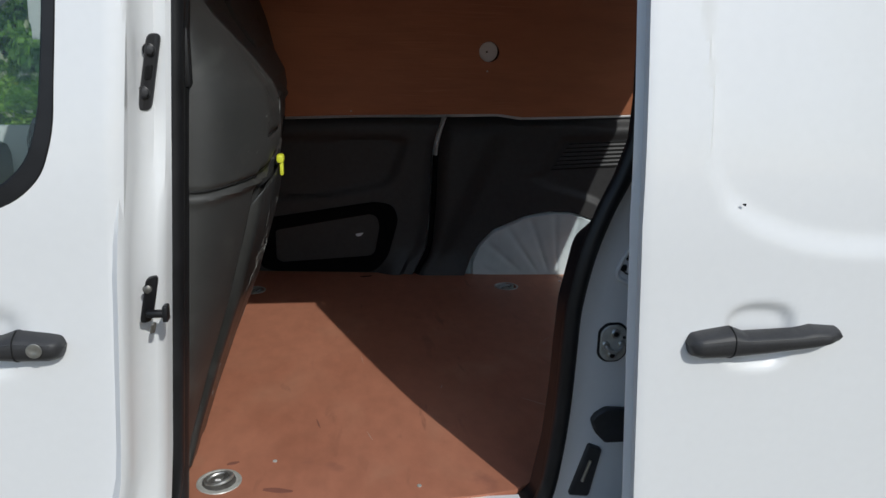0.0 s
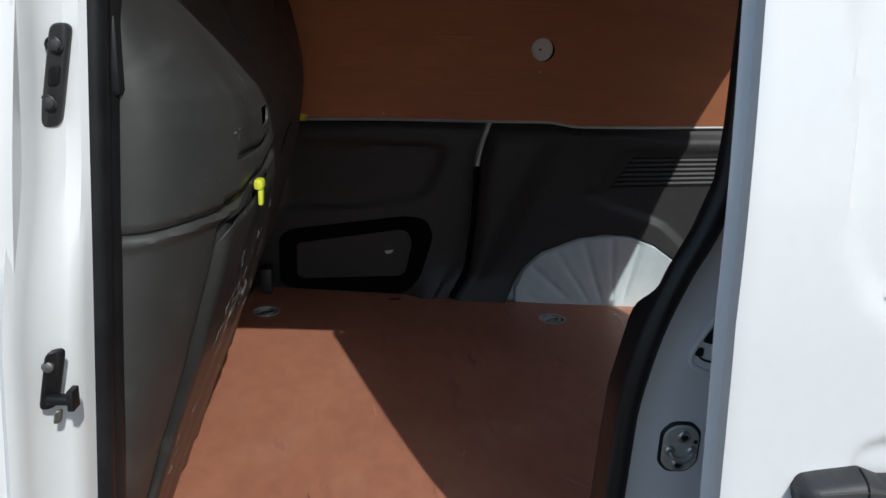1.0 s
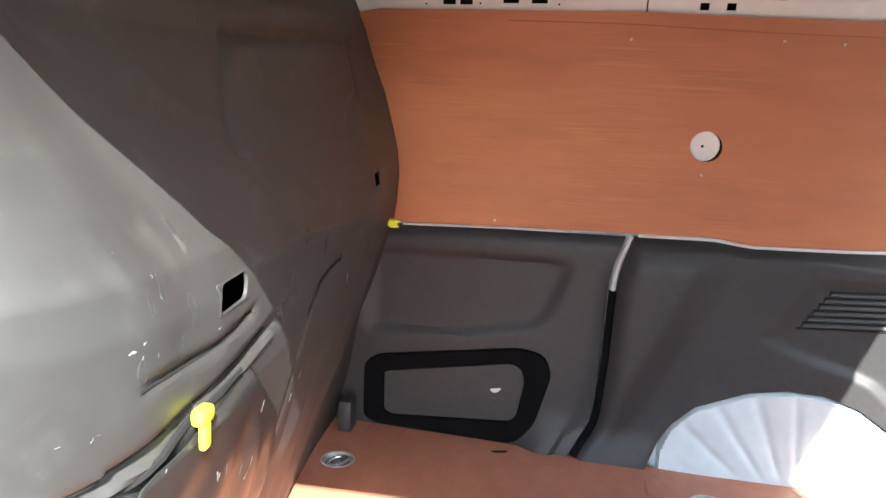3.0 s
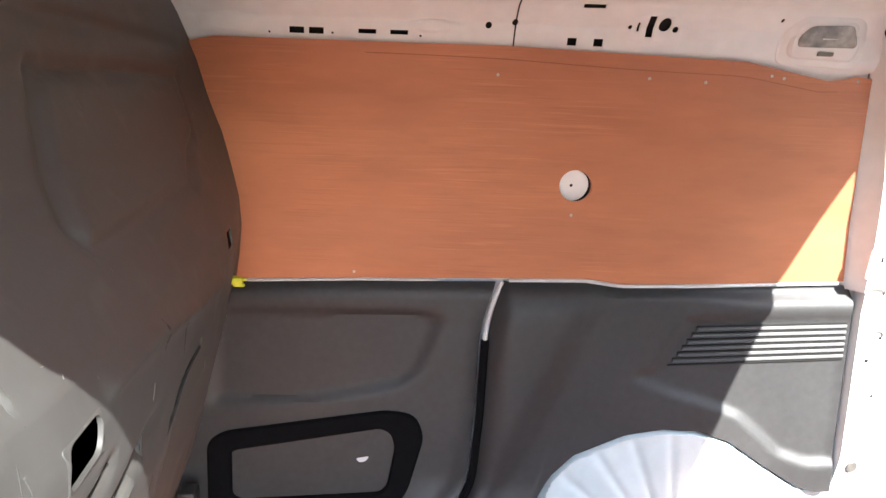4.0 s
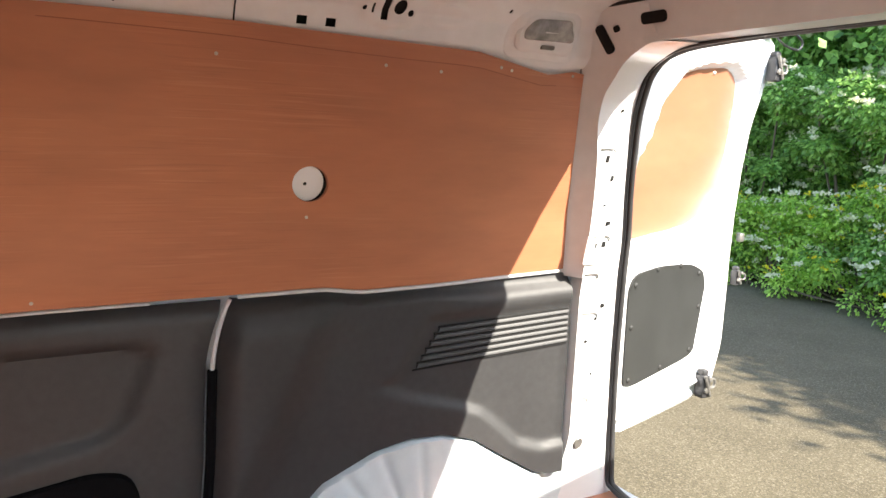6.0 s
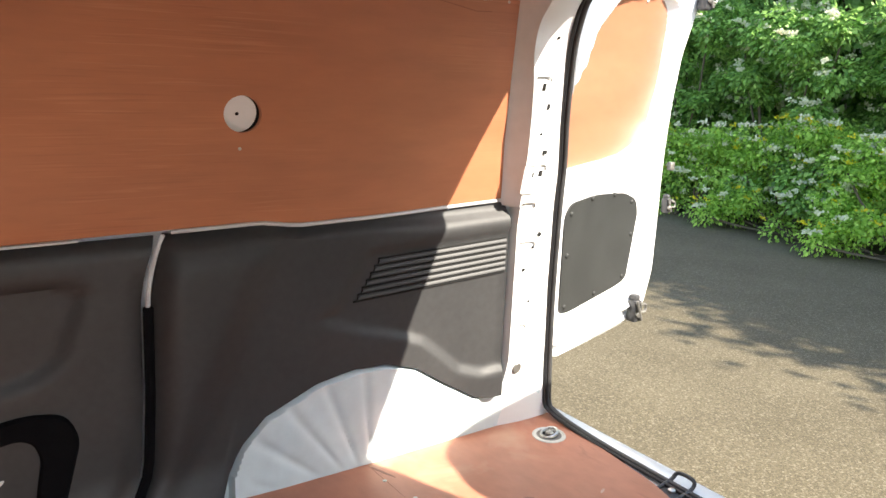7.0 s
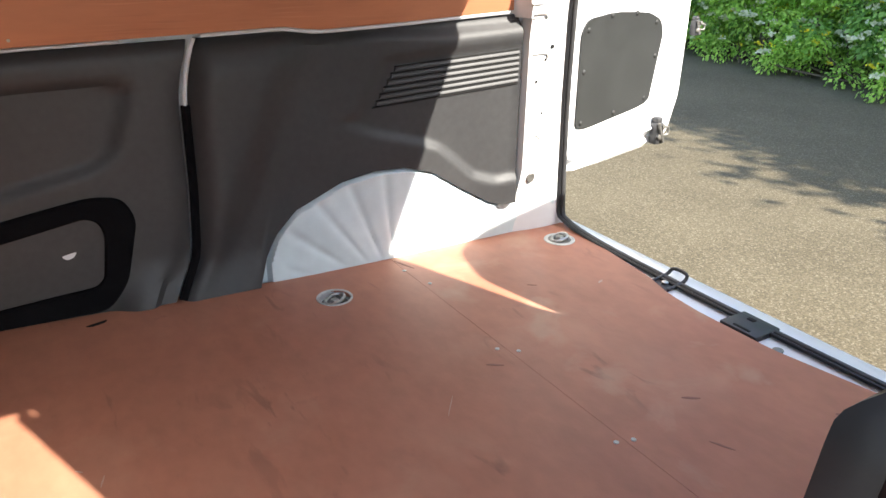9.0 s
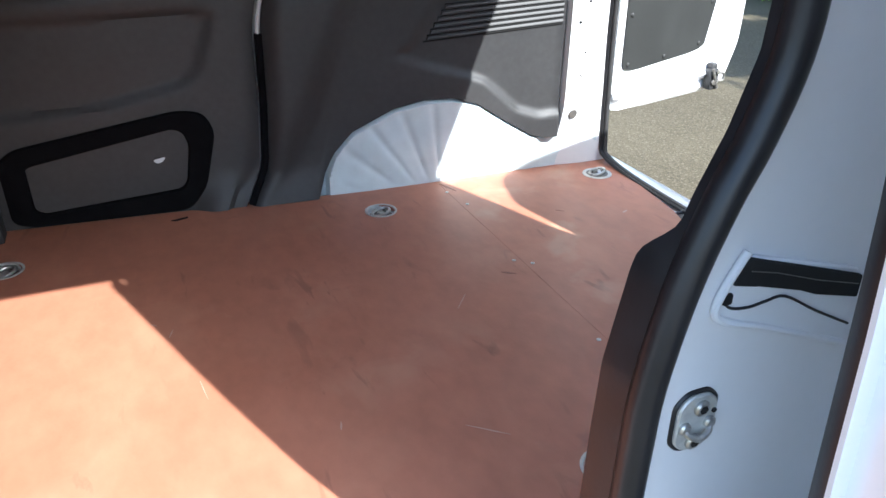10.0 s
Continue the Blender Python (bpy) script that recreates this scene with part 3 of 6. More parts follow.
# cargo side: plywood above, trims below
PLY_TOP = ((-0.70, -0.62, 0.0, 0.27, 0.485, 0.672, 0.70, 0.74, 0.80), (1.695, 1.716, 1.716, 1.708, 1.702, 1.671, 1.674, 1.682, 1.672))
PLY_LOW = ((-0.70, -0.581, -0.312, 0.016, 0.20, 0.23, 0.306, 0.653, 0.86), (1.170, 1.173, 1.185, 1.194, 1.200, 1.200, 1.189, 1.202, 1.213))


def ply_at(u, v):
    right = 0.768 + (1.669 - v) * 0.155
    x = -0.70 + (right + 0.70) * (u + 0.70) / 1.40
    lo, hi = interp(x, *PLY_LOW) + 0.004, interp(x, *PLY_TOP)
    z = lo + (hi - lo) * (v - 1.20) / 0.48
    return x, wall_y(x, z) + 0.02 * ease((x - 0.45) / 0.28), z


def ply_uv(x, z):
    """Sheet coordinates of a place on the plywood."""
    v = 1.20 + 0.48 * (z - interp(x, *PLY_LOW) - 0.004) / (interp(x, *PLY_TOP) - interp(x, *PLY_LOW) - 0.004)
    right = 0.768 + (1.669 - v) * 0.155
    return -0.70 + 1.40 * (x + 0.70) / (right + 0.70), v


disc = ply_uv(0.171, 1.427)
lining = part("plywood_wall_panel", sheet(ply_at, (-0.70, 0.70), (1.20, 1.68), 0.03, holes=[(disc[0], disc[1], 0.034)], back=(0, 0.012, 0)), PLY, None)
tagged(lining, "red-brown plywood lining board with one round finger hole", "lining board")
part("inner_skin", sheet(lambda x, z: (x, wall_y(x, z) + 0.046, z), (-0.85, 0.86), (0.5, 1.685), 0.05, holes=[(0.168, 1.427, 0.004)], back=(0, 0.004, 0)), PRIMER, van,
     "cream painted inner side skin")


# dark plate: the white disc, set off centre, leaves a painted crescent of shade
part("hole_shadow_plate", plate([(0.171 + 0.05 * math.cos(k * math.pi / 12), 1.427 + 0.05 * math.sin(k * math.pi / 12)) for k in range(24)], lambda x, z, w: (x, wall_y(x, z) + 0.018 + w, z), 0.002, 0.0003), DARK, lining)
boss = part("hole_cover", plate([(0.1690 + 0.0340 * math.cos(k * math.pi / 14), 1.427 + 0.036 * math.sin(k * math.pi / 14)) for k in range(28)], lambda x, z, w: (x, wall_y(x, z) + 0.0145 + w, z), 0.003, 0.001), PRIMER, lining, "white disc behind the finger hole")
part("centre_hole", plate([(0.1645 + 0.0035 * math.cos(k * math.pi / 6), 1.427 + 0.0035 * math.sin(k * math.pi / 6)) for k in range(12)], lambda x, z, w: (x, wall_y(x, z) + 0.0138 + w, z), 0.001, 0.0002), DARK, boss)


def screw(at, axis="y", r=0.005, mat=None, parent=None, h=0.002):
    s = -1 if axis == "y" else 1
    return part("screw", lathe([(r, 0), (r, s * h * 0.6), (r * 0.7, s * h), (r * 0.25, s * h * 0.55)], at, axis, 10), mat or STEEL, parent or van)


for x, z in ((0.170, 1.359), (-0.320, 1.204), (0.292, 1.662), (0.410, 1.658), (0.547, 1.676), (0.575, 1.672), (0.738, 1.672), (-0.024, 1.659)):
    screw((x, wall_y(x, z) - 0.0003 + 0.02 * ease((x - 0.45) / 0.28), z), r=0.0034, mat=CUP, parent=lining)


def scribe(x):
    z = interp(x, *PLY_TOP) - 0.026 - 0.004 * math.sin(x * 5)
    return x, wall_y(x, z) - 0.0002 + 0.02 * ease((x - 0.45) / 0.28), z


part("scribe_line", tube([scribe(x) for x in lines(-0.30, 0.70, 0.04)], 0.0007, 5), PLYLINE, lining, "thin dark scribed line along the top")


def trim_top(x):
    return interp(x, *PLY_LOW) - 0.007


FRONT_EMB = [(-0.66, 1.10), (-0.15, 1.108), (-0.121, 1.085), (-0.163, 0.962), (-0.205, 0.927), (-0.40, 0.885), (-0.66, 0.87)]


def front_trim(x, v):
    t = trim_top(x)
    z = 0.565 + (t - 0.565) * v
    y = wall_y(x, z) - 0.012
    y += 0.022 * ease(1 - (t - z) / 0.022)
    y += 0.015 * inside(x, z, FRONT_EMB, 0.020)
    y += 0.012 * ease(1 - (-0.012 - gap_shift(z) * -1 - x) / 0.03) if x > -0.06 else 0
    y -= 0.03 * ease((0.70 - z) / 0.14) * ease((x + 0.20) / 0.10)
    return x + gap_shift(z) * ease((x + 0.35) / 0.3), y, z


def gap_shift(z):
    """The slanting joint between the two trims."""
    if z > 1.02:
        return 0.036 * min(1.0, (z - 1.02) / 0.17) ** 2
    return interp(z, (0.57, 0.62, 0.667, 0.71, 0.85, 1.02), (-0.075, -0.05, -0.022, -0.014, -0.004, 0.0))


part("front_trim_panel", sheet(front_trim, (-0.82, -0.018), (0.0, 1.0), 0.018, vstep=0.022, back=(0, 0.006, 0)), TRIM, van, "charcoal plastic side trim with a pressed panel")

ARCH_LINE = ((-0.10, 0.145, 0.150, 0.170, 0.223, 0.345, 0.437, 0.516, 0.598, 0.684, 0.775, 0.82, 0.90), (0.565, 0.565, 0.645, 0.70, 0.76, 0.817, 0.836, 0.836, 0.811, 0.754, 0.699, 0.687, 0.687))
BAND_TOP = [(0.388, 0.953), (0.462, 0.927), (0.554, 0.903), (0.619, 0.878), (0.670, 0.834), (0.723, 0.786), (0.797, 0.762), (0.90, 0.768)]
BAND = BAND_TOP + [(0.90, 0.60), (0.10, 0.60), (0.30, 0.86)]
VENT_FIELD = [(0.86, 1.135), (0.47, 1.115), (0.40, 0.985), (0.36, 0.97)] + BAND_TOP[:-1] + [(0.86, 0.768)]


def rear_trim(x, v):
    t, b = trim_top(x), interp(x, *ARCH_LINE)
    z = b + (t - b) * v
    y = wall_y(x, z) - 0.014
    y += (0.024 + 0.012 * ease((x - 0.45) / 0.2)) * ease(1 - (t - z) / (0.026 + 0.018 * ease((x - 0.45) / 0.2)))
    y += 0.010 * inside(x, z, VENT_FIELD, 0.03)
    y -= 0.006 * inside(x, z, BAND, 0.022) * ease((x - 0.40) / 0.08)
    crease = 0.05 + (z - 0.70) * 0.43 - x
    y -= 0.022 * ease(0.5 + crease / 0.10) * ease((x - 0.0) / 0.05) * ease((t - z) / 0.08)
    y += 0.012 * ease(1 - (x - 0.0) / 0.02) * (x < 0.03)
    y -= 0.03 * ease((0.68 - z) / 0.12) * (x < 0.16)
    y += 0.02 * ease((x - 0.861) / 0.010)
    return x + gap_shift(z) * ease((0.25 - x) / 0.25), y, z


rear_trim_panel = part("rear_trim_panel", sheet(rear_trim, (0.002, 0.872), (0.0, 1.0), 0.0125, vstep=0.02, back=(0, 0.006, 0)), TRIM, van, "charcoal plastic wheel-arch trim with vent slots")

# the louvres, as slats over dark slots
for k in range(7):
    xr, zr, xl, zl = 0.853, 1.117 - 0.0148 * k, 0.498 - 0.0103 * k, 1.096 - 0.0163 * k

    def slot(u, v, w, xr=xr, zr=zr, xl=xl, zl=zl):
        x = xl + (xr - xl) * u
        z = zl + (zr - zl) * u + v
        return x, wall_y(x, z) - 0.014 + 0.010 - 0.0045 + w, z
    part("vent_slot", plate([(0, -0.0017), (1, -0.0024), (1, 0.0024), (0, 0.0017)], slot, 0.004, 0.0005), DARK, rear_trim_panel, smooth=False)

    def slat(u, v, w, xr=xr, zr=zr, xl=xl, zl=zl):
        x = xl + (xr - xl) * u
        z = zl + (zr - zl) * u + v - 0.0068
        return x, wall_y(x, z) - 0.014 + 0.010 - 0.0075 + w + 0.25 * (v + 0.004), z
    if k < 6:
        part("vent_slat", plate([(-0.004, -0.0042), (1, -0.0042), (1, 0.0042), (0.004, 0.0042)], slat, 0.006, 0.001), TRIM, rear_trim_panel)

# pale sealant line above the trims, and down the joint
for x0, x1, r in ((-0.57, -0.12, 0.0028), (0.045, 0.83, 0.0042)):
    part("sealant_bead", tube([(x, wall_y(x, interp(x, *PLY_LOW)) - 0.001 + 0.02 * ease((x - 0.45) / 0.28), interp(x, *PLY_LOW) - 0.001) for x in lines(x0, x1, 0.03)], r, 6), SEALANT, van, "pale grey gap line below the plywood")
JOINT = [(-0.006 + gap_shift(z), wall_y(0, z) - 0.004, z) for z in lines(1.045, 1.19, 0.02)]
part("joint_strip", tube(smooth_path(JOINT, 3), 0.0048, 8), SEALANT, van)
part("joint_gasket", tube([(-0.006 + gap_shift(z), wall_y(0, z) - 0.006 - 0.03 * ease((0.68 - z) / 0.12), z) for z in lines(0.585, 1.045, 0.03)], 0.010, 8), FOAM, van, "black rubber joint between trims")

# black padded pocket in the front trim
POCKET = [(-0.672, 0.767), (-0.632, 0.796), (-0.231, 0.864), (-0.166, 0.853), (-0.143, 0.80), (-0.183, 0.646), (-0.233, 0.584), (-0.63, 0.584), (-0.672, 0.60)]
POCKET_IN = [(-0.612, 0.743), (-0.600, 0.750), (-0.250, 0.817), (-0.225, 0.805), (-0.214, 0.77), (-0.232, 0.665), (-0.250, 0.648), (-0.590, 0.618), (-0.612, 0.63)]


def on_far(off):
    return lambda x, z, w: (x, wall_y(x, z) - off + w, z)


part("pocket_frame", plate(rounded(POCKET, 0.03), on_far(0.024), 0.016, 0.005, hole=rounded(POCKET_IN, 0.03)), FOAM, van, "black felt frame round a storage pocket")
part("pocket_panel", plate(rounded(POCKET_IN, 0.03), on_far(0.014), 0.006, 0.001), TRIM, van)
part("pocket_scuff", plate(rounded([(-0.31, 0.735), (-0.275, 0.742), (-0.285, 0.728), (-0.30, 0.724)], 0.01), on_far(0.0145), 0.001, 0.0002), SEALANT, van)
part("corner_block", box((-0.722, -0.685), (1.600, 1.66), (0.585, 0.675), 0.006), BLACKPLASTIC, van)


# wheel housing with pressed pleats
def arch(x, v):
    top = interp(x, (0.12, 0.15, 0.223, 0.345, 0.437, 0.516, 0.598, 0.684, 0.775, 1.05), (0.66, 0.70, 0.785, 0.84, 0.86, 0.86, 0.835, 0.78, 0.72, 0.71))
    z = 0.565 + (top - 0.565) * v
    base = interp(x, (0.12, 0.145, 0.25, 0.488, 0.886, 1.05), (1.64, 1.608, 1.598, 1.588, 1.580, 1.572))
    y = base + (wall_y(x, z) + 0.004 - 0.030 * ease((0.84 - x) / 0.06) - base) * v ** 1.6
    ang = math.atan2(z - 0.45, x - 0.50)
    fold = sum(math.exp(-((ang - k) / 0.034) ** 2) for k in (1.42, 1.68, 1.93, 2.18, 2.43, 2.68))
    y += (0.0065 * fold - 0.002 * math.sin(ang * 12)) * ease(v / 0.3) * ease((0.62 - x) / 0.05) * ease((x - 0.17) / 0.05) * ease((interp(x, *ARCH_LINE) - z) / 0.03 + 0.2)
    y += (max(y, wall_y(x, z) + 0.006) - y) * ease((z - interp(x, *ARCH_LINE) + 0.010) / 0.010)
    return x, y, z


part("wheel_arch", sheet(arch, (0.12, 1.018), (0.0, 1.0), 0.005, vstep=0.015, back=(0, 0.004, 0)), ARCH, van, "white painted pleated steel wheel housing")


# cant rail above the plywood, with its punched holes
RAIL_BEADS = [(-0.16, 0.060, 0.050, 0.012), (0.40, 0.070, 0.055, 0.020), (0.285, 0.070, 0.060, 0.030), (-0.58, 0.055, 0.060, 0.018)]


def rail_at(x, s):
    z = 1.69 + s
    bead = sum(0.006 * ease((1.15 - math.hypot((x - a) / rx, (s - b) / rz)) / 0.35) for a, b, rx, rz in RAIL_BEADS)
    return x, wall_y(x, z) + 0.010 + 0.006 * ease((0.022 - s) / 0.012) - bead + 0.016 * ease((x - 0.45) / 0.28) * ease(-s / 0.02 + 0.5), z


RAIL_HOLES = [(-0.441, 0.0435, 0.015, 0.0065), (-0.401, 0.0435, 0.015, 0.0065), (-0.297, 0.0455, 0.018, 0.0045), (-0.232, 0.0455, 0.018, 0.0045),
              (-0.497, 0.038, 0.0025), (-0.368, 0.040, 0.0025), (-0.188, 0.040, 0.0025), (-0.051, 0.065, 0.0065), (0.002, 0.072, 0.006),
              (0.122, 0.039, 0.0095, 0.0075), (0.176, 0.039, 0.0095, 0.0075), (0.274, 0.071, 0.007, 0.019), (0.302, 0.076, 0.012), (0.234, 0.070, 0.004), (0.25, 0.0705, 0.0025, 0.008),
              (0.326, 0.068, 0.006), (0.152, 0.104, 0.022, 0.0032), (0.533, 0.091, 0.0035)]
part("cant_rail", sheet(rail_at, (-0.80, 0.80), (-0.045, 0.125), 0.012, holes=RAIL_HOLES, vstep=0.006, back=(0, 0.002, 0.001)), PRIMER, van, "cream painted roof side rail with punched holes")
# unseen dark sheet behind the rail, stands in for shade in its holes
part("rail_dark_backing", sheet(lambda x, s: (x, wall_y(x, 1.69 + s) + 0.045, 1.70 + s), (-0.72, 0.84), (0.0, 0.12), 0.1, back=(0, 0.005, 0)), DARK, van)
part("rail_joint", tube([(0.003, wall_y(0, 1.69 + s) + 0.0085, 1.69 + s) for s in (0.02, 0.05, 0.08, 0.1, 0.12)], 0.0016, 5), DARK, van)

# interior lamp, set in the rail
LAMP = rounded([(0.565, 1.712), (0.700, 1.708), (0.707, 1.740), (0.685, 1.782), (0.578, 1.780), (0.558, 1.748)], 0.022)
PRESSING = rounded([(0.545, 1.700), (0.715, 1.694), (0.728, 1.740), (0.700, 1.790), (0.565, 1.790), (0.540, 1.745)], 0.03)


def lamp_at(off):
    return lambda x, z, w: (x, wall_y(x, z) + 0.010 - off + w, z)


part("lamp_pressing", plate(PRESSING, lamp_at(0.0012), 0.004, 0.0012), PRIMER, van)
lamp = part("load_lamp", plate(LAMP, lamp_at(0.015), 0.017, 0.006), PRIMER, van, "cream framed load-space lamp")
part("lens", plate(rounded([(0.576, 1.733), (0.694, 1.734), (0.690, 1.752), (0.672, 1.775), (0.588, 1.772), (0.574, 1.752)], 0.012), lamp_at(0.0225), 0.010, 0.003), LENS, lamp, "frosted lamp lens")
part("bulb", tube([(0.618, wall_y(0.62, 1.752) - 0.0085, 1.752), (0.652, wall_y(0.65, 1.753) - 0.0085, 1.753)], 0.007, 10), SEALANT, lamp)
part("switch", plate(rounded([(0.620, 1.717), (0.652, 1.717), (0.652, 1.725), (0.620, 1.725)], 0.003), lamp_at(0.0205), 0.006, 0.001), DULL, lamp)
# grey tube that stands in for the shading line round the lamp frame
part("gap", tube([Vector(lamp_at(0.0016)(x, z, 0)) for x, z in LAMP], 0.0016, 5, closed=True), DULL, lamp)


# roof: inner sheet with cross ribs, outer skin
def ceiling_at(x, y):
    c = 0.03 * (1 - ((y - 0.89) / 0.6) ** 2)
    rib = 0.010 * sum(math.exp(-((x - r) / 0.035) ** 2) for r in (-0.45, -0.05, 0.35))
    return x, y, 1.808 + c - rib


part("ceiling_panel", sheet(ceiling_at, (-0.82, 0.86), (0.30, 1.47), 0.03, back=(0, 0, 0.004)), PRIMER, van, "cream painted ribbed inner roof")


def rear_loop(inset, dx):
    """The rear opening's outline: up the far pillar, across the header, down the near pillar."""
    out = []
    for y, z in ((1.565, 0.50), (1.570, 0.62), (1.574, 0.75), (1.566, 0.97), (1.548, 1.20), (1.535, 1.30), (1.503, 1.42), (1.455, 1.56), (1.42, 1.63), (1.375, 1.69), (1.30, 1.726), (1.16, 1.738), (0.89, 1.742)):
        cy, cz = 0.89 - y, 1.1 - z
        k = math.hypot(cy, cz)
        yy, zz = y - inset * (cy / k if z < 1.62 else cy / k), z - inset * (1.0 if z > 1.70 else 0.25 if z > 1.62 else 0.0)
        yy = y + (inset if z < 1.60 else inset * 0.6 if z < 1.72 else 0.0)
        out.append((tail_x(z) + dx * interp(z, (1.5, 1.68), (1.0, 0.18)), yy, zz + (2 * inset if z > 1.70 else inset if z > 1.62 else 0)))
    mirrored = [(x, 1.78 - y, z) for x, y, z in reversed(out[:-1])]
    return out + mirrored


frame_bm = bmesh.new()
rows = [rear_loop(-0.004, 0.012), rear_loop(0.0, 0.0), rear_loop(0.004, -0.03), rear_loop(0.020, -0.06), rear_loop(0.028, -0.10), rear_loop(0.032, -0.17)]
rows = [smooth_path(r, 4) for r in rows]
vv = [[frame_bm.verts.new(p) for p in r] for r in rows]
for a, b in zip(vv, vv[1:]):
    for i in range(len(a) - 1):
        frame_bm.faces.new((a[i], a[i + 1], b[i + 1], b[i]))
rear_frame = part("rear_frame", backed(frame_bm, (0.0, 0.0, 0.003)), WHITE, van, "white painted rear door frame with punched holes")


# unseen block, added to stop sun specks reaching the wheel arch
part("corner_light_block", box((0.74, 0.855), (0.12, 0.50), (1.748, 1.832), 0.006), WHITE, van)
# unseen boxes that close the sun's way past the near rear frame
part("gap_light_block", joined(box((0.80, 0.90), (0.10, 0.33), (1.54, 1.66), 0.004), box((0.79, 0.89), (0.10, 0.375), (1.655, 1.705), 0.004), box((0.78, 0.88), (0.10, 0.405), (1.70, 1.80), 0.004)), WHITE, van)
# added roof edge, skewed so that its shadow line falls right on the far wall
SHADOW_LIP = [(0.893, 1.62), (0.893, 0.92), (0.910, 0.82), (0.933, 0.66), (0.947, 0.53), (0.957, 0.46), (1.005, 0.20), (0.995, 0.13), (0.835, 0.13), (0.835, 1.62)]
part("shadow_lip", plate(SHADOW_LIP, lambda x, y, w: (x, y, 1.850 - w), 0.055, 0.005), WHITE, van)


def header_at(y, s):
    """Rear header's inner face."""
    return 0.735 + 0.017 * s + 0.004 * math.sin(s * math.pi), y, 1.812 - 0.082 * s


part("rear_header", sheet(header_at, (0.345, 1.262), (0.0, 1.0), 0.03, vstep=0.12, back=(0.004, 0, 0.002)), PRIMER, van, "cream painted rear roof header with oval slots")
part("header_reveal", sheet(lambda y, s: (0.752 + 0.128 * s, y, 1.730 + 0.008 * s + 0.003 * math.sin(s * math.pi)), (0.56, 1.23), (0.0, 1.0), 0.03, vstep=0.15, back=(0, 0, 0.004)), WHITE, van)
part("roof_joint", tube([(0.733, y, 1.809) for y in lines(0.40, 1.40, 0.1)], 0.004, 6), RUBBER, van)


def pillar_inner(z):
    """Where the plywood ends and the rear pillar's forward flange starts."""
    return interp(z, (1.17, 1.195, 1.297, 1.433, 1.559, 1.66, 1.70, 1.76, 1.81), (0.868, 0.828, 0.812, 0.792, 0.772, 0.753, 0.744, 0.737, 0.733))


def rear_y(z):
    return interp(z, (0.50, 0.62, 0.75, 0.97, 1.20, 1.30, 1.42, 1.56, 1.63), (1.565, 1.570, 1.574, 1.566, 1.548, 1.535, 1.503, 1.455, 1.42))


EDGE_A = [(pillar_inner(z) + 0.015, wall_y(pillar_inner(z), z) + 0.028, z) for z in (1.197, 1.30, 1.40, 1.49, 1.57, 1.63, 1.69, 1.75)] + [(0.733, 1.405, 1.808), (0.733, 1.24, 1.812)]
EDGE_B = [(0.869, wall_y(0.869, 1.197) - 0.026, 1.197), (0.856, wall_y(0.856, 1.30) - 0.030, 1.30), (0.842, wall_y(0.842, 1.40) - 0.030, 1.40), (0.826, 1.453, 1.495), (0.806, 1.436, 1.567),
          (0.797, 1.414, 1.627), (0.784, 1.370, 1.667), (0.772, 1.325, 1.700), (0.758, 1.26, 1.724), (0.753, 1.22, 1.729)]
EDGE_C = [(tail_x(z) - 0.004, rear_y(z) - 0.003, z) for z in (1.197, 1.30, 1.40, 1.495, 1.567, 1.62)] + [(0.900, 1.388, 1.672), (0.892, 1.345, 1.703), (0.884, 1.28, 1.727), (0.882, 1.22, 1.736)]


def along(edge, s):
    i = min(len(edge) - 2, int(s))
    return Vector(edge[i]).lerp(Vector(edge[i + 1]), s - i)


FLANGE_A, FLANGE_B, FLANGE_C = (smooth_path(e, 4) for e in (EDGE_A, EDGE_B, EDGE_C))


def flange_at(s, w):
    """The pillar's forward flange, widening into the header."""
    return tuple(along(FLANGE_A, s).lerp(along(FLANGE_B, s), w) + Vector((0, 0.004, 0)) * math.sin(w * math.pi))


def face_at(s, w):
    """The pillar's lit face, from the flange to the seal."""
    return tuple(along(FLANGE_B, s).lerp(along(FLANGE_C, s), w) + Vector((0, -0.004, 0)) * math.sin(w * math.pi))


def low_face_at(w, z):
    a, b = Vector((0.876, wall_y(0.874, z) - 0.020 + 0.034 * ease((0.80 - z) / 0.16), z)), Vector((tail_x(z) - 0.004, rear_y(z) - 0.003, z))
    return tuple(a.lerp(b, w) + Vector((0, -0.006, 0)) * math.sin(w * math.pi))


part("pillar_flange", sheet(flange_at, (0, 36), (0, 1), 0.5, vstep=0.2, back=(0.003, 0.002, 0)), PRIMER, rear_frame)
part("pillar_face", sheet(face_at, (0, 36), (0, 1), 0.5, vstep=0.125, back=(0.002, 0.003, 0)), WHITE, rear_frame)
part("pillar_foot", sheet(low_face_at, (0, 1), (0.575, 1.197), 0.125, vstep=0.03, back=(0.002, 0.003, 0)), WHITE, rear_frame)
part("foot_flange", sheet(lambda w, z: (0.874 + 0.002 * w, wall_y(0.874, z) - 0.02 + 0.034 * ease((0.80 - z) / 0.16) + 0.04 * (1 - w), z), (0, 1), (0.575, 1.197), 0.5, vstep=0.05, back=(0.002, 0, 0)), WHITE, rear_frame)


def pillar_y(x, z):
    """The pillar face's y at a place."""
    if z < 1.197:
        a, b = 0.876, tail_x(z) - 0.004
        w = (x - a) / (b - a)
        return low_face_at(w, z)[1]
    best = min((face_at(s * 0.5, w * 0.1) for s in range(44) for w in range(11)), key=lambda p: (p[0] - x) ** 2 + (p[2] - z) ** 2)
    return best[1]


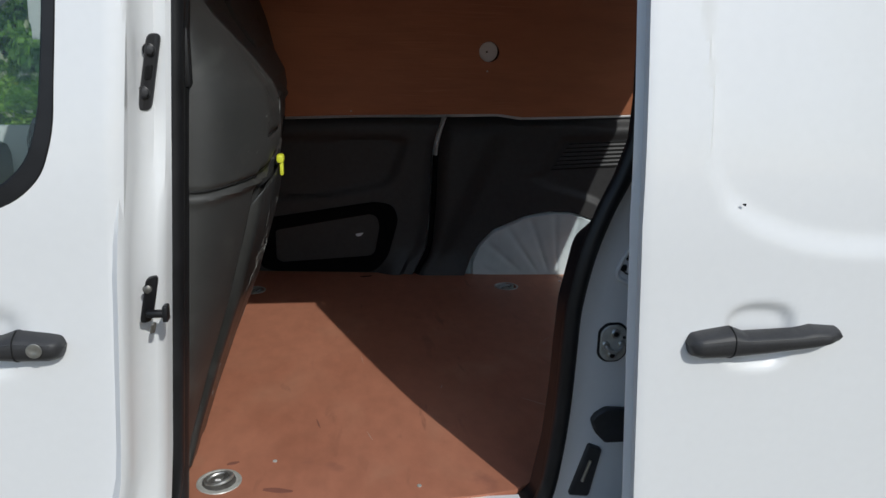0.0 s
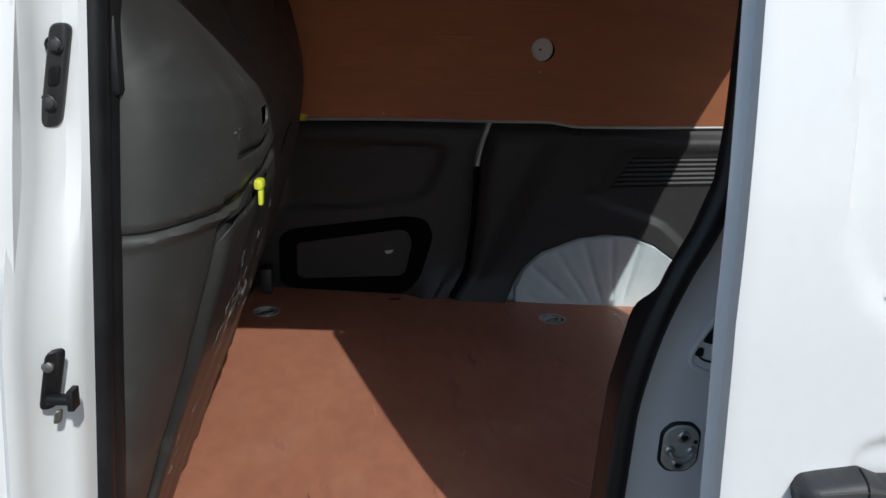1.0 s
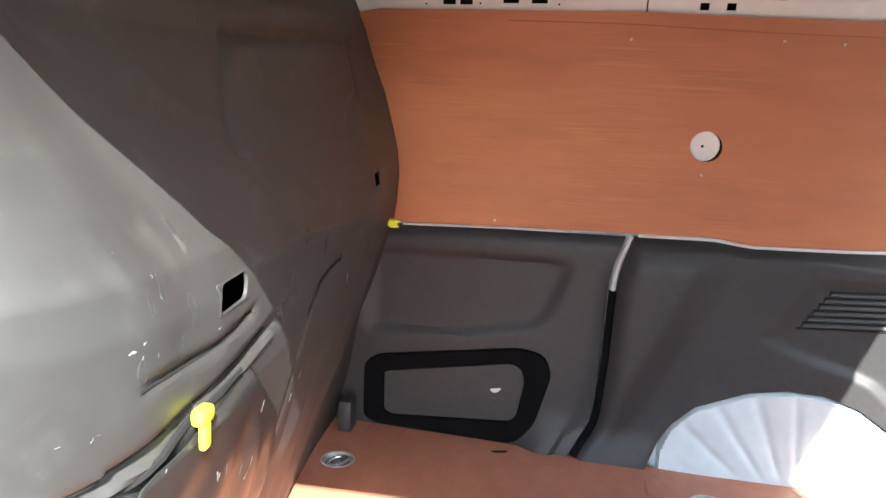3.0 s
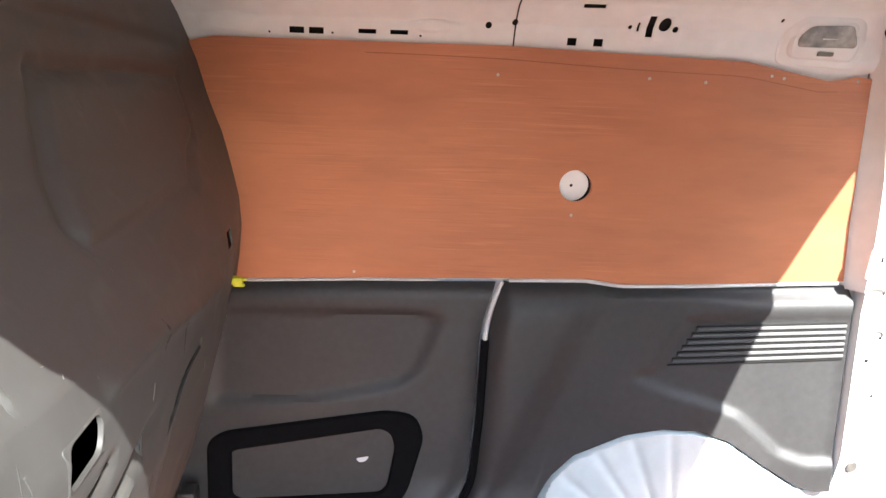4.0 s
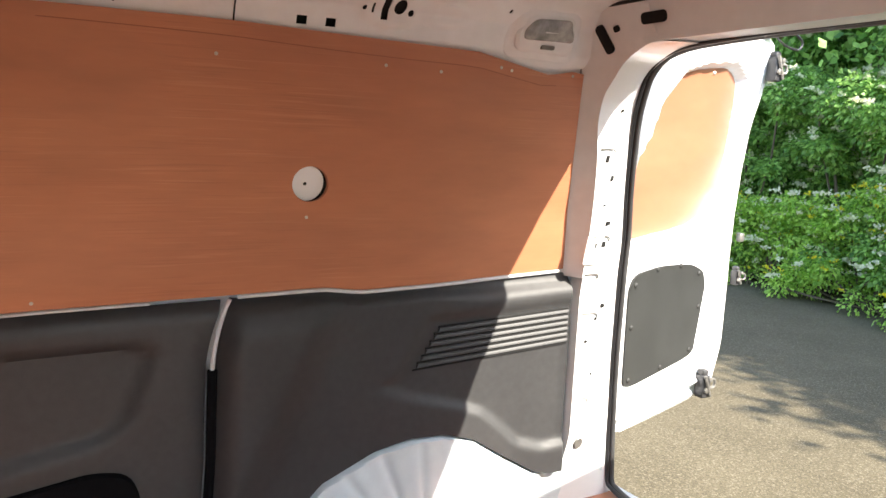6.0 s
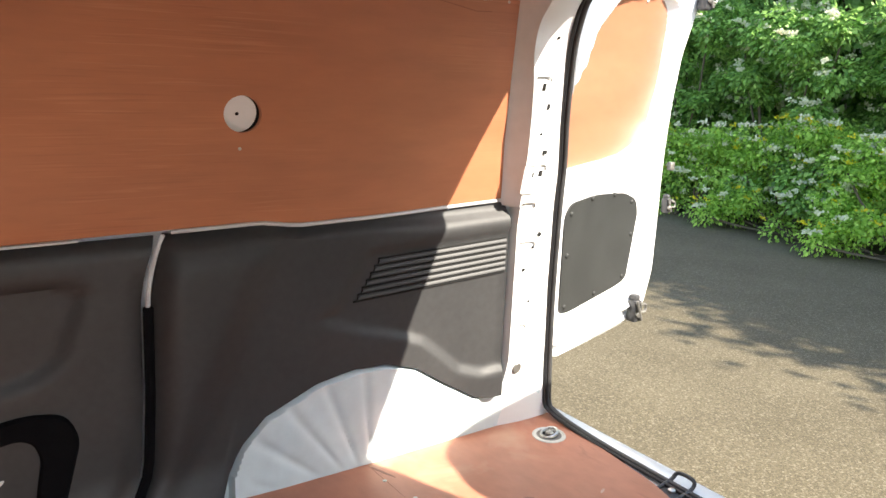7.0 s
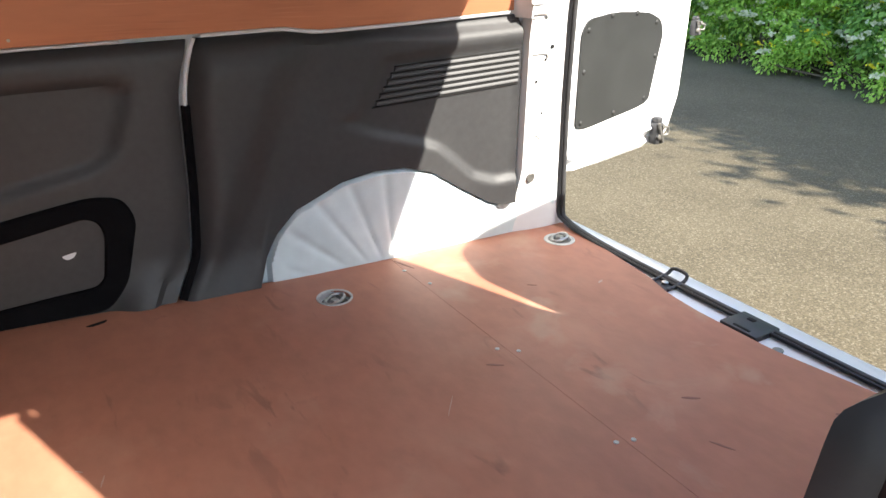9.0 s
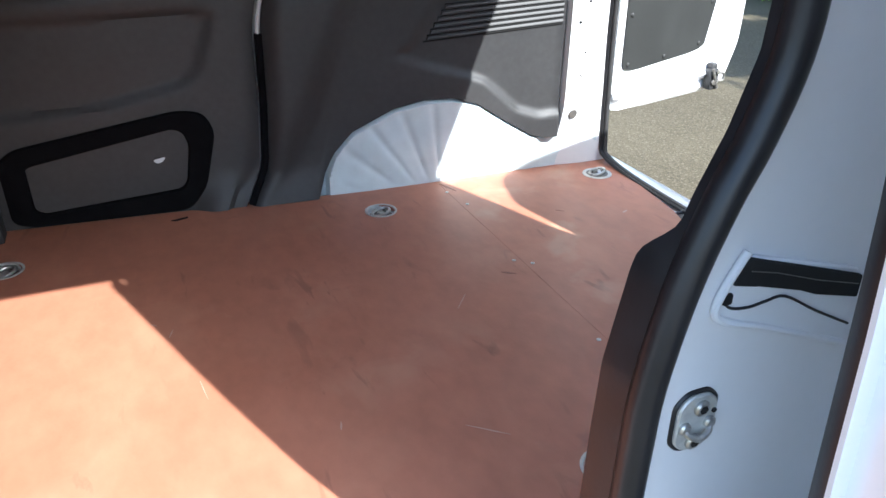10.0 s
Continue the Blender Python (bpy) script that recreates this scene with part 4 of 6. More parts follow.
def pillar_mark(name, outline, cx, cz, mat, off, depth, bevel=0.0003):
    y0, yx = pillar_y(cx, cz), (pillar_y(min(cx + 0.02, 0.94), cz) - pillar_y(cx - 0.01, cz)) / 0.03
    yz = (pillar_y(cx, cz + 0.03) - pillar_y(cx, cz - 0.03)) / 0.06
    return part(name, plate(outline, lambda u, v, w: (cx + u, y0 + yx * u * 0.6 + yz * v - off + w, cz + v), depth, bevel), mat, rear_frame)


# the stepped upper edges of its pressed pads, their shading put in as grey
for x0, x1, z in ((0.832, 0.868, 1.5155), (0.868, 0.922, 1.3025), (0.874, 0.910, 1.206), (0.886, 0.925, 1.102), (0.884, 0.915, 0.876)):
    edge = smooth_path([(x0, z, 0), ((x0 + x1) / 2, z + 0.001, 0), (x1, z, 0), (x1 + 0.009, z - 0.004, 0), (x1 + 0.012, z - 0.013, 0)], 3)
    part("step_shade_line", tube([(p.x, pillar_y(p.x, p.y) - 0.0030, p.y) for p in edge], 0.0018, 6), DULL, rear_frame)
for x, z, rx, rz in ((0.857, 1.493, 0.0055, 0.0085), (0.888, 1.447, 0.0065, 0.0075), (0.884, 1.382, 0.0028, 0.0028), (0.914, 1.336, 0.006, 0.005), (0.884, 1.281, 0.0025, 0.0065), (0.911, 1.283, 0.0072, 0.0070),
                     (0.952, 1.119, 0.0058, 0.0058), (0.932, 1.086, 0.0033, 0.0033), (0.905, 1.029, 0.004, 0.004), (0.933, 0.939, 0.003, 0.003), (0.866, 1.603, 0.0032, 0.0032)):
    o = [(rx * math.cos(k * math.pi / 8), rz * math.sin(k * math.pi / 8)) for k in range(16)] if rx == rz or rx == 0.0065 else rounded([(-rx, -rz), (rx, -rz), (rx, rz), (-rx, rz)], 0.0015)
    pillar_mark("punched_hole", o, x, z, DARK, 0.0042, 0.006)
pillar_mark("pillar_plug", [(0.0145 * math.cos(k * math.pi / 10), 0.016 * math.sin(k * math.pi / 10)) for k in range(20)], 0.912, 0.751, DULL, 0.0045, 0.006, 0.0015)
# raised doubler plates on the pillar
for cx, cz, w, h in ((0.862, 1.470, 0.022, 0.036), (0.880, 1.270, 0.028, 0.038), (0.905, 1.165, 0.022, 0.030), (0.915, 0.86, 0.022, 0.020)):
    pillar_mark("doubler", rounded([(-w, -h), (w, -h), (w, h), (-w, h)], 0.010), cx, cz, WHITE, 0.0022, 0.006, 0.0015)


def slot_on(surface_at, a, b, half):
    """A dark round-ended slot lying on a surface from a to b, in the surface's own coordinates."""
    p, q = Vector(surface_at(*a)), Vector(surface_at(*b))
    m = ((a[0] + b[0]) / 2, (a[1] + b[1]) / 2)
    c, e = (p + q) / 2, (q - p).normalized()
    n = (Vector(surface_at(m[0] + 0.01, m[1])) - Vector(surface_at(*m))).cross(Vector(surface_at(m[0], m[1] + 0.01)) - Vector(surface_at(*m))).normalized()
    n = -n if n.x > 0 else n
    c, f, ln = Vector(surface_at(*m)).lerp(c, 0.5), n.cross(e).normalized(), (q - p).length / 2 + half
    o = rounded([(-ln, -half), (ln, -half), (ln, half), (-ln, half)], half * 0.98, 5)
    part("punched_slot", plate(o, lambda u, v, w: tuple(c + e * u + f * v + n * (0.006 - w)), 0.008, 0.0003), DARK, rear_frame)


slot_on(flange_at, (30.4, 0.35), (28.8, 0.59), 0.0125)
slot_on(flange_at, (31.98, 0.54), (32.02, 0.54), 0.0065)
slot_on(header_at, (1.210, 0.46), (1.250, 0.46), 0.0115)
slot_on(header_at, (0.934, 0.26), (0.940, 0.26), 0.0105)
# grey tube for the change of shade where rail and pillar meet
part("corner_shade_line", tube([Vector(p) - Vector((0.002, 0.003, 0)) for p in EDGE_A[5:9]], 0.0018, 5), DULL, rear_frame)


seal_path = smooth_path([(x + 0.003, y - 0.007, z) for x, y, z in rear_loop(0.0, 0.0)][1:-1], 4)
low = [(1.05, 1.555, 0.605), (1.052, 1.50, 0.588), (1.050, 1.37, 0.578), (1.048, 1.18, 0.574), (1.045, 0.89, 0.574), (1.048, 0.60, 0.574), (1.050, 0.41, 0.578), (1.052, 0.28, 0.588), (1.05, 0.225, 0.605)]
rear_seal = part("rear_door_seal", tube(list(reversed(seal_path)) + smooth_path(low, 4), 0.0086, 10, closed=True), SEAL, van, "black rubber rear door seal")

part("seal_lip", tube([Vector(p) + Vector((-0.016, -0.001 if p[1] > 0.9 else 0.001, 0.002 if p[2] < 0.62 else -0.001)) for p in list(reversed(seal_path)) + smooth_path(low, 4)], 0.0052, 8, closed=True), RUBBER, rear_seal)

# rear sill
part("rear_sill", joined(box((0.955, 1.10), (0.12, 1.62), (0.50, 0.568), 0.006), box((1.055, 1.11), (0.12, 1.62), (0.40, 0.574), 0.006)), WHITE, van, "white painted rear sill")
strap = part("door_catch", tube(smooth_path([(1.00, 1.135, 0.572), (1.055, 1.135, 0.580), (1.072, 1.128, 0.595), (1.072, 1.085, 0.595), (1.055, 1.078, 0.580), (1.00, 1.078, 0.572)], 4), 0.005, 8), BLACKPLASTIC, van, "black wire door catch")
part("catch_base", box((0.985, 1.045), (1.075, 1.138), (0.567, 0.573), 0.002), BLACKPLASTIC, strap)
part("bolt", lathe([(0.009, 0), (0.009, 0.006), (0.005, 0.008)], (1.02, 1.106, 0.573), "z", 12), STEEL, strap)
lock = part("lock_plate", box((0.975, 1.062), (0.795, 0.895), (0.564, 0.582), 0.004), BLACKPLASTIC, van, "black plastic rear lock cover")
part("lock_slot", box((1.030, 1.044), (0.845, 0.865), (0.579, 0.584), 0.002), DARK, lock)
part("lock_slot", box((0.983, 0.991), (0.82, 0.865), (0.579, 0.584), 0.002), DARK, lock)
part("sill_plug", lathe([(0.012, 0), (0.012, 0.004), (0.006, 0.007)], (0.992, 0.748, 0.567), "z", 14), DULL, van)
part("sill_plug", lathe([(0.012, 0), (0.012, 0.004), (0.006, 0.007)], (1.005, 1.30, 0.567), "z", 14), CUP, van)

# plywood floor of two boards
floor = thing("plywood_floor", (0.1, 0.9, 0.56), "red-brown coated plywood floor boards, stained and scuffed", "floor boards")


def far_edge(x):
    return interp(x, (-0.75, -0.11, 0.14, 0.488, 0.886, 1.06), (1.70, 1.655, 1.612, 1.592, 1.585, 1.59))


def near_edge(x):
    return interp(x, (-0.75, -0.64, -0.55, -0.3, -0.1, 0.0, 0.06, 0.12, 0.20, 1.0), (0.19, 0.17, 0.145, 0.132, 0.135, 0.15, 0.19, 0.24, 0.25, 0.25))


def rear_edge(y):
    return interp(y, (0.2, 0.53, 0.75, 0.95, 1.05, 1.15, 1.30, 1.42, 1.50, 1.6), (0.99, 1.005, 0.968, 0.966, 0.975, 1.005, 1.025, 1.04, 1.055, 1.055))


RINGS = ((0.25, 1.45, 0.3), (0.962, 1.462, 0.2), (-0.678, 1.458, 0.5), (-0.606, 0.232, 0.2), (0.268, 0.372, 0.4))


def board(x0, x1, rear=False):
    def f(u, v):
        x = x0 + (x1 - x0) * u
        y = near_edge(x) + (far_edge(x) - near_edge(x)) * v
        if rear:
            x = x0 + (rear_edge(y) - x0) * u
        else:
            x = max(x, bulkhead_x(max(0.36, y), 0.58) - 0.03) if u < 0.02 else x
        return x, y, FLOOR_Z
    cups = []
    for x, y, _ in RINGS:
        end = rear_edge(y) if rear else x1
        if x0 < x < x1 and abs(x + 0.606) > 0.01:
            u = (x - x0) / (end - x0)
            xf = x0 + (x1 - x0) * u
            cups.append((u, (y - near_edge(xf)) / (far_edge(xf) - near_edge(xf)), 0.0285 if not rear else 0.045))
    return sheet(f, (0, 1), (0, 1), 0.03, holes=cups if not rear else [], back=(0, 0, -0.015))


part("board", board(-0.84, 0.4722), FLOOR, floor)
part("board", board(0.4730, 1.0, True), FLOOR_REAR, floor)
for x, y in ((0.455, 0.682), (0.487, 0.672), (0.49, 1.40), (0.47, 1.50), (0.455, 1.05), (0.49, 1.02), (-0.2, 0.18), (-0.5, 0.30), (0.2, 0.17)):
    screw((x, y, FLOOR_Z + 0.0003), "z", 0.005, CUP, floor)
part("floor_scar", plate(rounded([(-0.295, 1.60), (-0.245, 1.612), (-0.25, 1.60), (-0.28, 1.592)], 0.006), lambda x, y, w: (x, y, FLOOR_Z + 0.001 - w), 0.001, 0.0002), DARK, floor)
for a, b, c, m in (((-0.30, 0.41), (-0.288, 0.37), 0.0012, PALE), ((0.865, 1.185), (0.885, 1.195), 0.004, PALE), ((0.70, 1.27), (0.72, 1.255), 0.002, STAIN), ((-0.345, 1.02), (-0.335, 1.05), 0.0015, PALE), ((-0.418, 0.478), (-0.408, 0.437), 0.0025, STAIN),
                 ((0.87, 0.535), (0.885, 0.51), 0.006, STAIN), ((0.872, 0.478), (0.883, 0.462), 0.003, PALE), ((-0.10, 0.62), (-0.095, 0.64), 0.002, PALE),
                 ((0.66, 0.72), (0.69, 0.70), 0.004, STAIN), ((0.60, 0.60), (0.62, 0.56), 0.003, STAIN), ((0.10, 0.55), (0.16, 0.50), 0.0012, PALE), ((0.28, 0.95), (0.24, 0.90), 0.001, PALE),
                 ((0.40, 1.01), (0.43, 0.99), 0.004, STAIN), ((-0.515, 0.195), (-0.455, 0.184), 0.010, STAIN),
                 ((-0.60, 0.295), (-0.575, 0.305), 0.007, STAIN), ((-0.375, 1.085), (-0.365, 1.075), 0.0015, PALE), ((-0.305, 0.85), (-0.298, 0.79), 0.0010, PALE), ((0.475, 1.57), (0.50, 1.50), 0.004, STAIN)):
    n = (Vector(b) - Vector(a)).normalized()
    w = Vector((-n.y, n.x)) * c
    q = [Vector(a) + w * 0.4, Vector(a).lerp(Vector(b), 0.35) + w, Vector(b) + w * 0.3, Vector(b) - w * 0.3, Vector(a).lerp(Vector(b), 0.6) - w, Vector(a) - w * 0.3]
    part("scuff", plate(rounded([tuple(p) for p in q], c), lambda x, y, k: (x, y, FLOOR_Z + 0.0006 - k), 0.0008, 0.0001), m, floor)


# recessed lashing rings
def lashing(x, y, turn):
    deep = 0.0 if x > 0.9 or abs(x + 0.606) < 0.01 else 0.016
    cup = part("lashing_ring", lathe([(0.0455, min(0.0004, 0.0002 - 1.2 * deep)), (0.0445, 0.0018), (0.0405, 0.0022), (0.0385, 0.0008), (0.0365, 0.0012 - deep), (0.002, 0.0010 - deep)], (x, y, FLOOR_Z), "z", 28), CUP, van, "zinc lashing ring in a round floor cup")
    part("cup_floor", lathe([(0.034, 0.0016 - deep), (0.026, 0.0026 - deep), (0.004, 0.0026 - deep)], (x, y, FLOOR_Z), "z", 20), DULL, cup)
    c, s = math.cos(turn), math.sin(turn)
    ring = []
    for t in (k * math.pi / 10 for k in range(20)):
        a, b = 0.026 * math.cos(t), 0.019 * math.sin(t)
        ring.append((x + a * c - b * s, y + a * s + b * c, FLOOR_Z + 0.0075 - 0.7 * deep + 0.16 * a))
    part("ring", tube(ring, 0.0042, 8, closed=True), STEEL, cup)
    part("boss", lathe([(0.013, 0.002 - deep), (0.013, 0.009 - deep), (0.010, 0.012 - deep), (0.005, 0.011 - deep)], (x, y, FLOOR_Z), "z", 6), STEEL, cup)
    part("clamp", box((x - 0.004 + 0.014 * c, x + 0.004 + 0.014 * c), (y - 0.016, y + 0.016), (FLOOR_Z + 0.004 - deep, FLOOR_Z + 0.013 - deep), 0.002), DULL, cup)


for x, y, turn in RINGS:
    lashing(x, y, turn)

# ---- side door opening ----


def b_x(z):
    """Lean of the door pillar."""
    return 0.067 * (z - 1.40)


B_SECTION = [(-0.705, 0.030), (-0.692, 0.004), (-0.680, 0.002), (-0.668, 0.010), (-0.660, 0.034), (-0.652, 0.064), (-0.636, 0.080), (-0.618, 0.078), (-0.610, 0.084)]


def b_pillar(u, z):
    i = min(len(B_SECTION) - 2, int(u))
    w = u - i
    x = B_SECTION[i][0] * (1 - w) + B_SECTION[i + 1][0] * w
    y = B_SECTION[i][1] * (1 - w) + B_SECTION[i + 1][1] * w
    flare = ease((0.78 - z) / 0.2)
    if u > 1.5:
        y -= 0.052 * ease((1.33 - z) / 0.24) * math.sin(math.pi * min(1.0, (u - 1.5) / 6.5))
    y += 0.10 * ease((z - 1.15) / 0.9) * ease((4 - u) / 2)
    return x + b_x(z) - 0.02 * flare * (u < 6), y - 0.02 * flare, z


pillar = part("door_pillar", sheet(b_pillar, (0, 8), (0.30, 1.80), 0.5, vstep=0.05, back=(-0.01, 0.02, 0)), WHITE, van, "white painted door pillar")


def pill(cx, cy, cz, w, h, dx=0.0, depth=0.008):
    """A rounded upright plate on the door pillar, facing out and back."""
    o = rounded([(-w, -h), (w, -h), (w, h), (-w, h)], w * 0.95, 6)

    def at(u, v, k):
        return cx + 0.72 * u + 0.13 * v + b_x(cz + v) - b_x(cz) + 0.5 * (k - depth) * -0.2, cy + 0.69 * u * 0.8 + k - depth, cz + v
    return plate(o, at, depth, 0.002)


guide = part("guide_plate", pill(-0.640, 0.072, 1.402, 0.0125, 0.058), BLACKPLASTIC, pillar, "black plastic door guide with two bolts")
for dz in (-0.030, 0.034):
    part("bolt_ring", lathe([(0.0095, 0), (0.0095, -0.004), (0.0075, -0.005), (0.0075, -0.002)], (-0.643 + 0.197 * dz, 0.064, 1.402 + dz), "y", 16), RUBBER, guide)
    part("bolt", lathe([(0.0075, 0), (0.0075, -0.004), (0.005, -0.005)], (-0.643 + 0.197 * dz, 0.064, 1.402 + dz), "y", 6), BLACKPLASTIC, guide)
part("recess", pill(-0.640, 0.0655, 1.402, 0.007, 0.012, depth=0.004), DARK, guide)
latch = part("latch_plate", pill(-0.652, 0.010, 1.055, 0.0115, 0.038), RUBBER, pillar, "black door latch plate with a hook")
part("latch_face", pill(-0.652, 0.0065, 1.057, 0.0085, 0.033, depth=0.004), BLACKPLASTIC, latch)
part("hook", joined(box((-0.656, -0.626), (-0.010, 0.004), (1.028, 1.040), 0.004), box((-0.630, -0.622), (-0.012, 0.008), (1.022, 1.048), 0.002)), RUBBER, latch)
part("bolt", lathe([(0.007, 0), (0.007, -0.004), (0.004, -0.006)], (-0.652, 0.002, 1.074), "y", 12), DULL, latch)
part("foot_pad", pill(-0.650, 0.008, 1.006, 0.005, 0.009, depth=0.004), DULL, latch)

C_LINE = [(-0.06, 0.545), (0.00, 0.56), (0.036, 0.60), (0.054, 0.71), (0.062, 0.82), (0.065, 0.92), (0.069, 1.0), (0.088, 1.10), (0.115, 1.18), (0.140, 1.235), (0.160, 1.30), (0.163, 1.37), (0.16, 1.50), (0.157, 1.60), (0.152, 1.71), (0.135, 1.765), (0.09, 1.79)]


def c_x(z):
    return interp(z, [p[1] for p in C_LINE], [p[0] for p in C_LINE])


seal_pts = [(-0.610 + b_x(z), 0.100, z) for z in (0.56, 0.7, 0.9, 1.1, 1.3, 1.5, 1.60)] + [(-0.588, 0.102, 1.72), (-0.565, 0.112, 1.775), (-0.50, 0.12, 1.795), (-0.3, 0.12, 1.795), (-0.05, 0.12, 1.795)] + \
    [(x, 0.088 + 0.03 * ease((z - 1.45) / 0.3), z) for x, z in reversed(C_LINE)] + [(-0.12, 0.10, 0.535), (-0.3, 0.098, 0.532), (-0.52, 0.098, 0.535)]
part("side_door_seal", tube(smooth_path(seal_pts, 4, True), 0.0168, 10, closed=True), RUBBER, van, "thick black rubber side door seal")


part("pillar_gasket", sheet(lambda s, z: (-0.604 + b_x(z) + 0.012 * math.sin(s * 60), 0.108 + s, z), (0.0, 0.055), (0.56, 1.78), 0.008, vstep=0.05, back=(-0.01, 0, 0)), RUBBER, van)
part("gasket_block", box((-0.612, -0.588), (0.118, 0.150), (1.375, 1.475), 0.008), RUBBER, van)


def face_y(x, z):
    """The body face sinks in beside the seal, then swells out rearwards."""
    d = x - c_x(z)
    return 0.092 + 0.022 * ease(d / 0.04) - 0.072 * ease((d - 0.25) / 0.35) - 0.045 * ease((x - 0.6) / 0.4)


def c_face(u, z):
    """Body face behind the slid door, from the seal rearwards."""
    x = c_x(z) + u * (1.10 - c_x(z))
    y = face_y(x, z)
    y += 0.05 * ease((z - 1.45) / 0.5)
    return x, y, z


part("quarter_panel", sheet(c_face, (0.0, 1.0), (0.545, 1.81), 0.02, back=(0, 0.015, 0)), WHITE, van, "white painted body side behind the slid door")
part("quarter_sill", box((-0.70, 1.10), (0.02, 0.125), (0.28, 0.53), 0.02), WHITE, van, "white painted door sill")
part("step_edge", sheet(lambda x, s: (x, 0.02 + s, 0.53 + 0.045 * ease((s - 0.075) / 0.02)), (-0.66, 0.0), (0.0, 0.12), 0.02, back=(0, 0, -0.01)), WHITE, van)


def c_inner(u, z):
    lo = c_x(z)
    k = ease((1.158 - z) / 0.045)
    x = lo - 0.008 - 0.007 * k * math.sin(min(1.0, 2 * u) * 1.57) + (0.060 * max(0.0, u - 0.5))
    return x, 0.094 + (0.020 + 0.028 * k) * min(1.0, 2 * u), z


part("pillar_trim", sheet(c_inner, (0.0, 1.0), (0.565, 1.76), 0.125, vstep=0.009, back=(0.012, 0, 0)), RUBBER, van, "black moulded door step trim")
part("near_lining", sheet(lambda x, z: (x, 0.165 + 0.10 * ease((z - 1.2) / 0.6), z), (0.225, 1.02), (0.56, 1.80), 0.04, back=(0, -0.008, 0)), PRIMER, van)
# unseen: slope and length are shaped for the shadow edge on bulkhead and floor
part("upper_track", plate([(-0.56, 1.80), (-0.36, 1.702), (0.165, 1.700), (0.165, 1.80)], lambda x, z, w: (x, 0.075 + w, z), 0.045, 0.004), BLACKPLASTIC, van, "black upper door track")
part("header", joined(box((-0.72, 1.0), (0.09, 0.140), (1.795, 1.84), 0.010), box((-0.82, 0.9), (0.12, 0.34), (1.800, 1.83), 0.008)), WHITE, van, "white painted side door header")


def oct_plate(cx, cz, w, h, cut):
    return [(cx - w + cut, cz - h), (cx + w - cut, cz - h), (cx + w, cz - h + cut), (cx + w, cz + h - cut), (cx + w - cut, cz + h), (cx - w + cut, cz + h), (cx - w, cz + h - cut), (cx - w, cz - h + cut)]




striker = part("striker_plate", plate(rounded(oct_plate(0.158, 0.914, 0.0295, 0.040, 0.015), 0.008), lambda x, z, w: (x, face_y(x, z) - 0.003 + w, z), 0.006, 0.002), RUBBER, van, "zinc door striker on a black gasket")
part("plate", plate(rounded(oct_plate(0.158, 0.914, 0.0255, 0.036, 0.013), 0.008), lambda x, z, w: (x, face_y(x, z) - 0.007 + w, z), 0.006, 0.002), CUP, striker)
part("loop", tube(smooth_path([(0.142, 0.114, 0.913), (0.142, 0.106, 0.910), (0.146, 0.101, 0.904), (0.158, 0.099, 0.899), (0.170, 0.101, 0.903), (0.174, 0.106, 0.908), (0.174, 0.114, 0.910)], 4), 0.0038, 8), STEEL, striker)
for x in (0.142, 0.174):
    part("lug", lathe([(0.0075, 0), (0.0075, -0.004), (0.005, -0.006)], (x, face_y(x, 0.9) - 0.006, 0.912), "y", 12), STEEL, striker)
for dx, dz in ((0.002, 0.020), (-0.002, -0.023)):
    b = part("bolt", lathe([(0.0095, 0), (0.0095, -0.003), (0.007, -0.005)], (0.158 + dx, face_y(0.158, 0.9) - 0.007, 0.914 + dz), "y", 16), STEEL, striker)
    part("socket", lathe([(0.0055, -0.0052), (0.005, -0.0058)], (0.158 + dx, face_y(0.158, 0.9) - 0.007, 0.914 + dz), "y", 6), DARK, b)
part("rivet", lathe([(0.003, 0), (0.003, -0.002)], (0.178, face_y(0.178, 0.9) - 0.0068, 0.926), "y", 10), DARK, striker)
# the track pocket: a recess between a raised flange and the dark rail
def moved(points):
    """The track pocket lies a little behind the striker."""
    return [(x + 0.020, z) for x, z in points]


slot = part("rail_pocket", plate(rounded(moved([(0.160, 1.108), (0.140, 1.075), (0.136, 1.046), (0.325, 0.960), (0.325, 1.060)]), 0.008), lambda x, z, w: (x, face_y(x, z) - 0.006 + w, z), 0.006, 0.002), WHITE, van, "door track pocket in the body side")
part("track", plate(rounded(moved([(0.159, 1.107), (0.147, 1.079), (0.180, 1.071), (0.182, 1.078), (0.262, 1.044), (0.325, 1.027), (0.325, 1.054)]), 0.003), lambda x, z, w: (x, face_y(x, z) - 0.010 + w, z), 0.006, 0.001), DARK, slot)
part("track_lip", tube([(x, face_y(x, z) - 0.0105, z) for x, z in moved(((0.165, 1.092), (0.20, 1.083), (0.26, 1.062), (0.32, 1.045)))], 0.0006, 5), DULL, slot)
part("pocket_edge", tube(smooth_path([(x, face_y(x, z) - 0.0072, z) for x, z in moved(((0.140, 1.062), (0.152, 1.052), (0.175, 1.048), (0.196, 1.050), (0.222, 1.050), (0.27, 1.022), (0.325, 0.993)))], 4), 0.0016, 6), RUBBER, slot)
part("pocket_lip", tube(smooth_path([(x, face_y(x, z) - 0.006, z) for x, z in moved(((0.160, 1.112), (0.142, 1.080), (0.133, 1.052), (0.150, 1.036), (0.20, 1.018), (0.30, 0.978), (0.325, 0.968)))], 4), 0.0045, 8), WHITE, slot)
part("pocket_corner", box((0.159, 0.170), (face_y(0.165, 1.06) - 0.010, face_y(0.165, 1.06)), (1.058, 1.070), 0.002), DARK, slot)
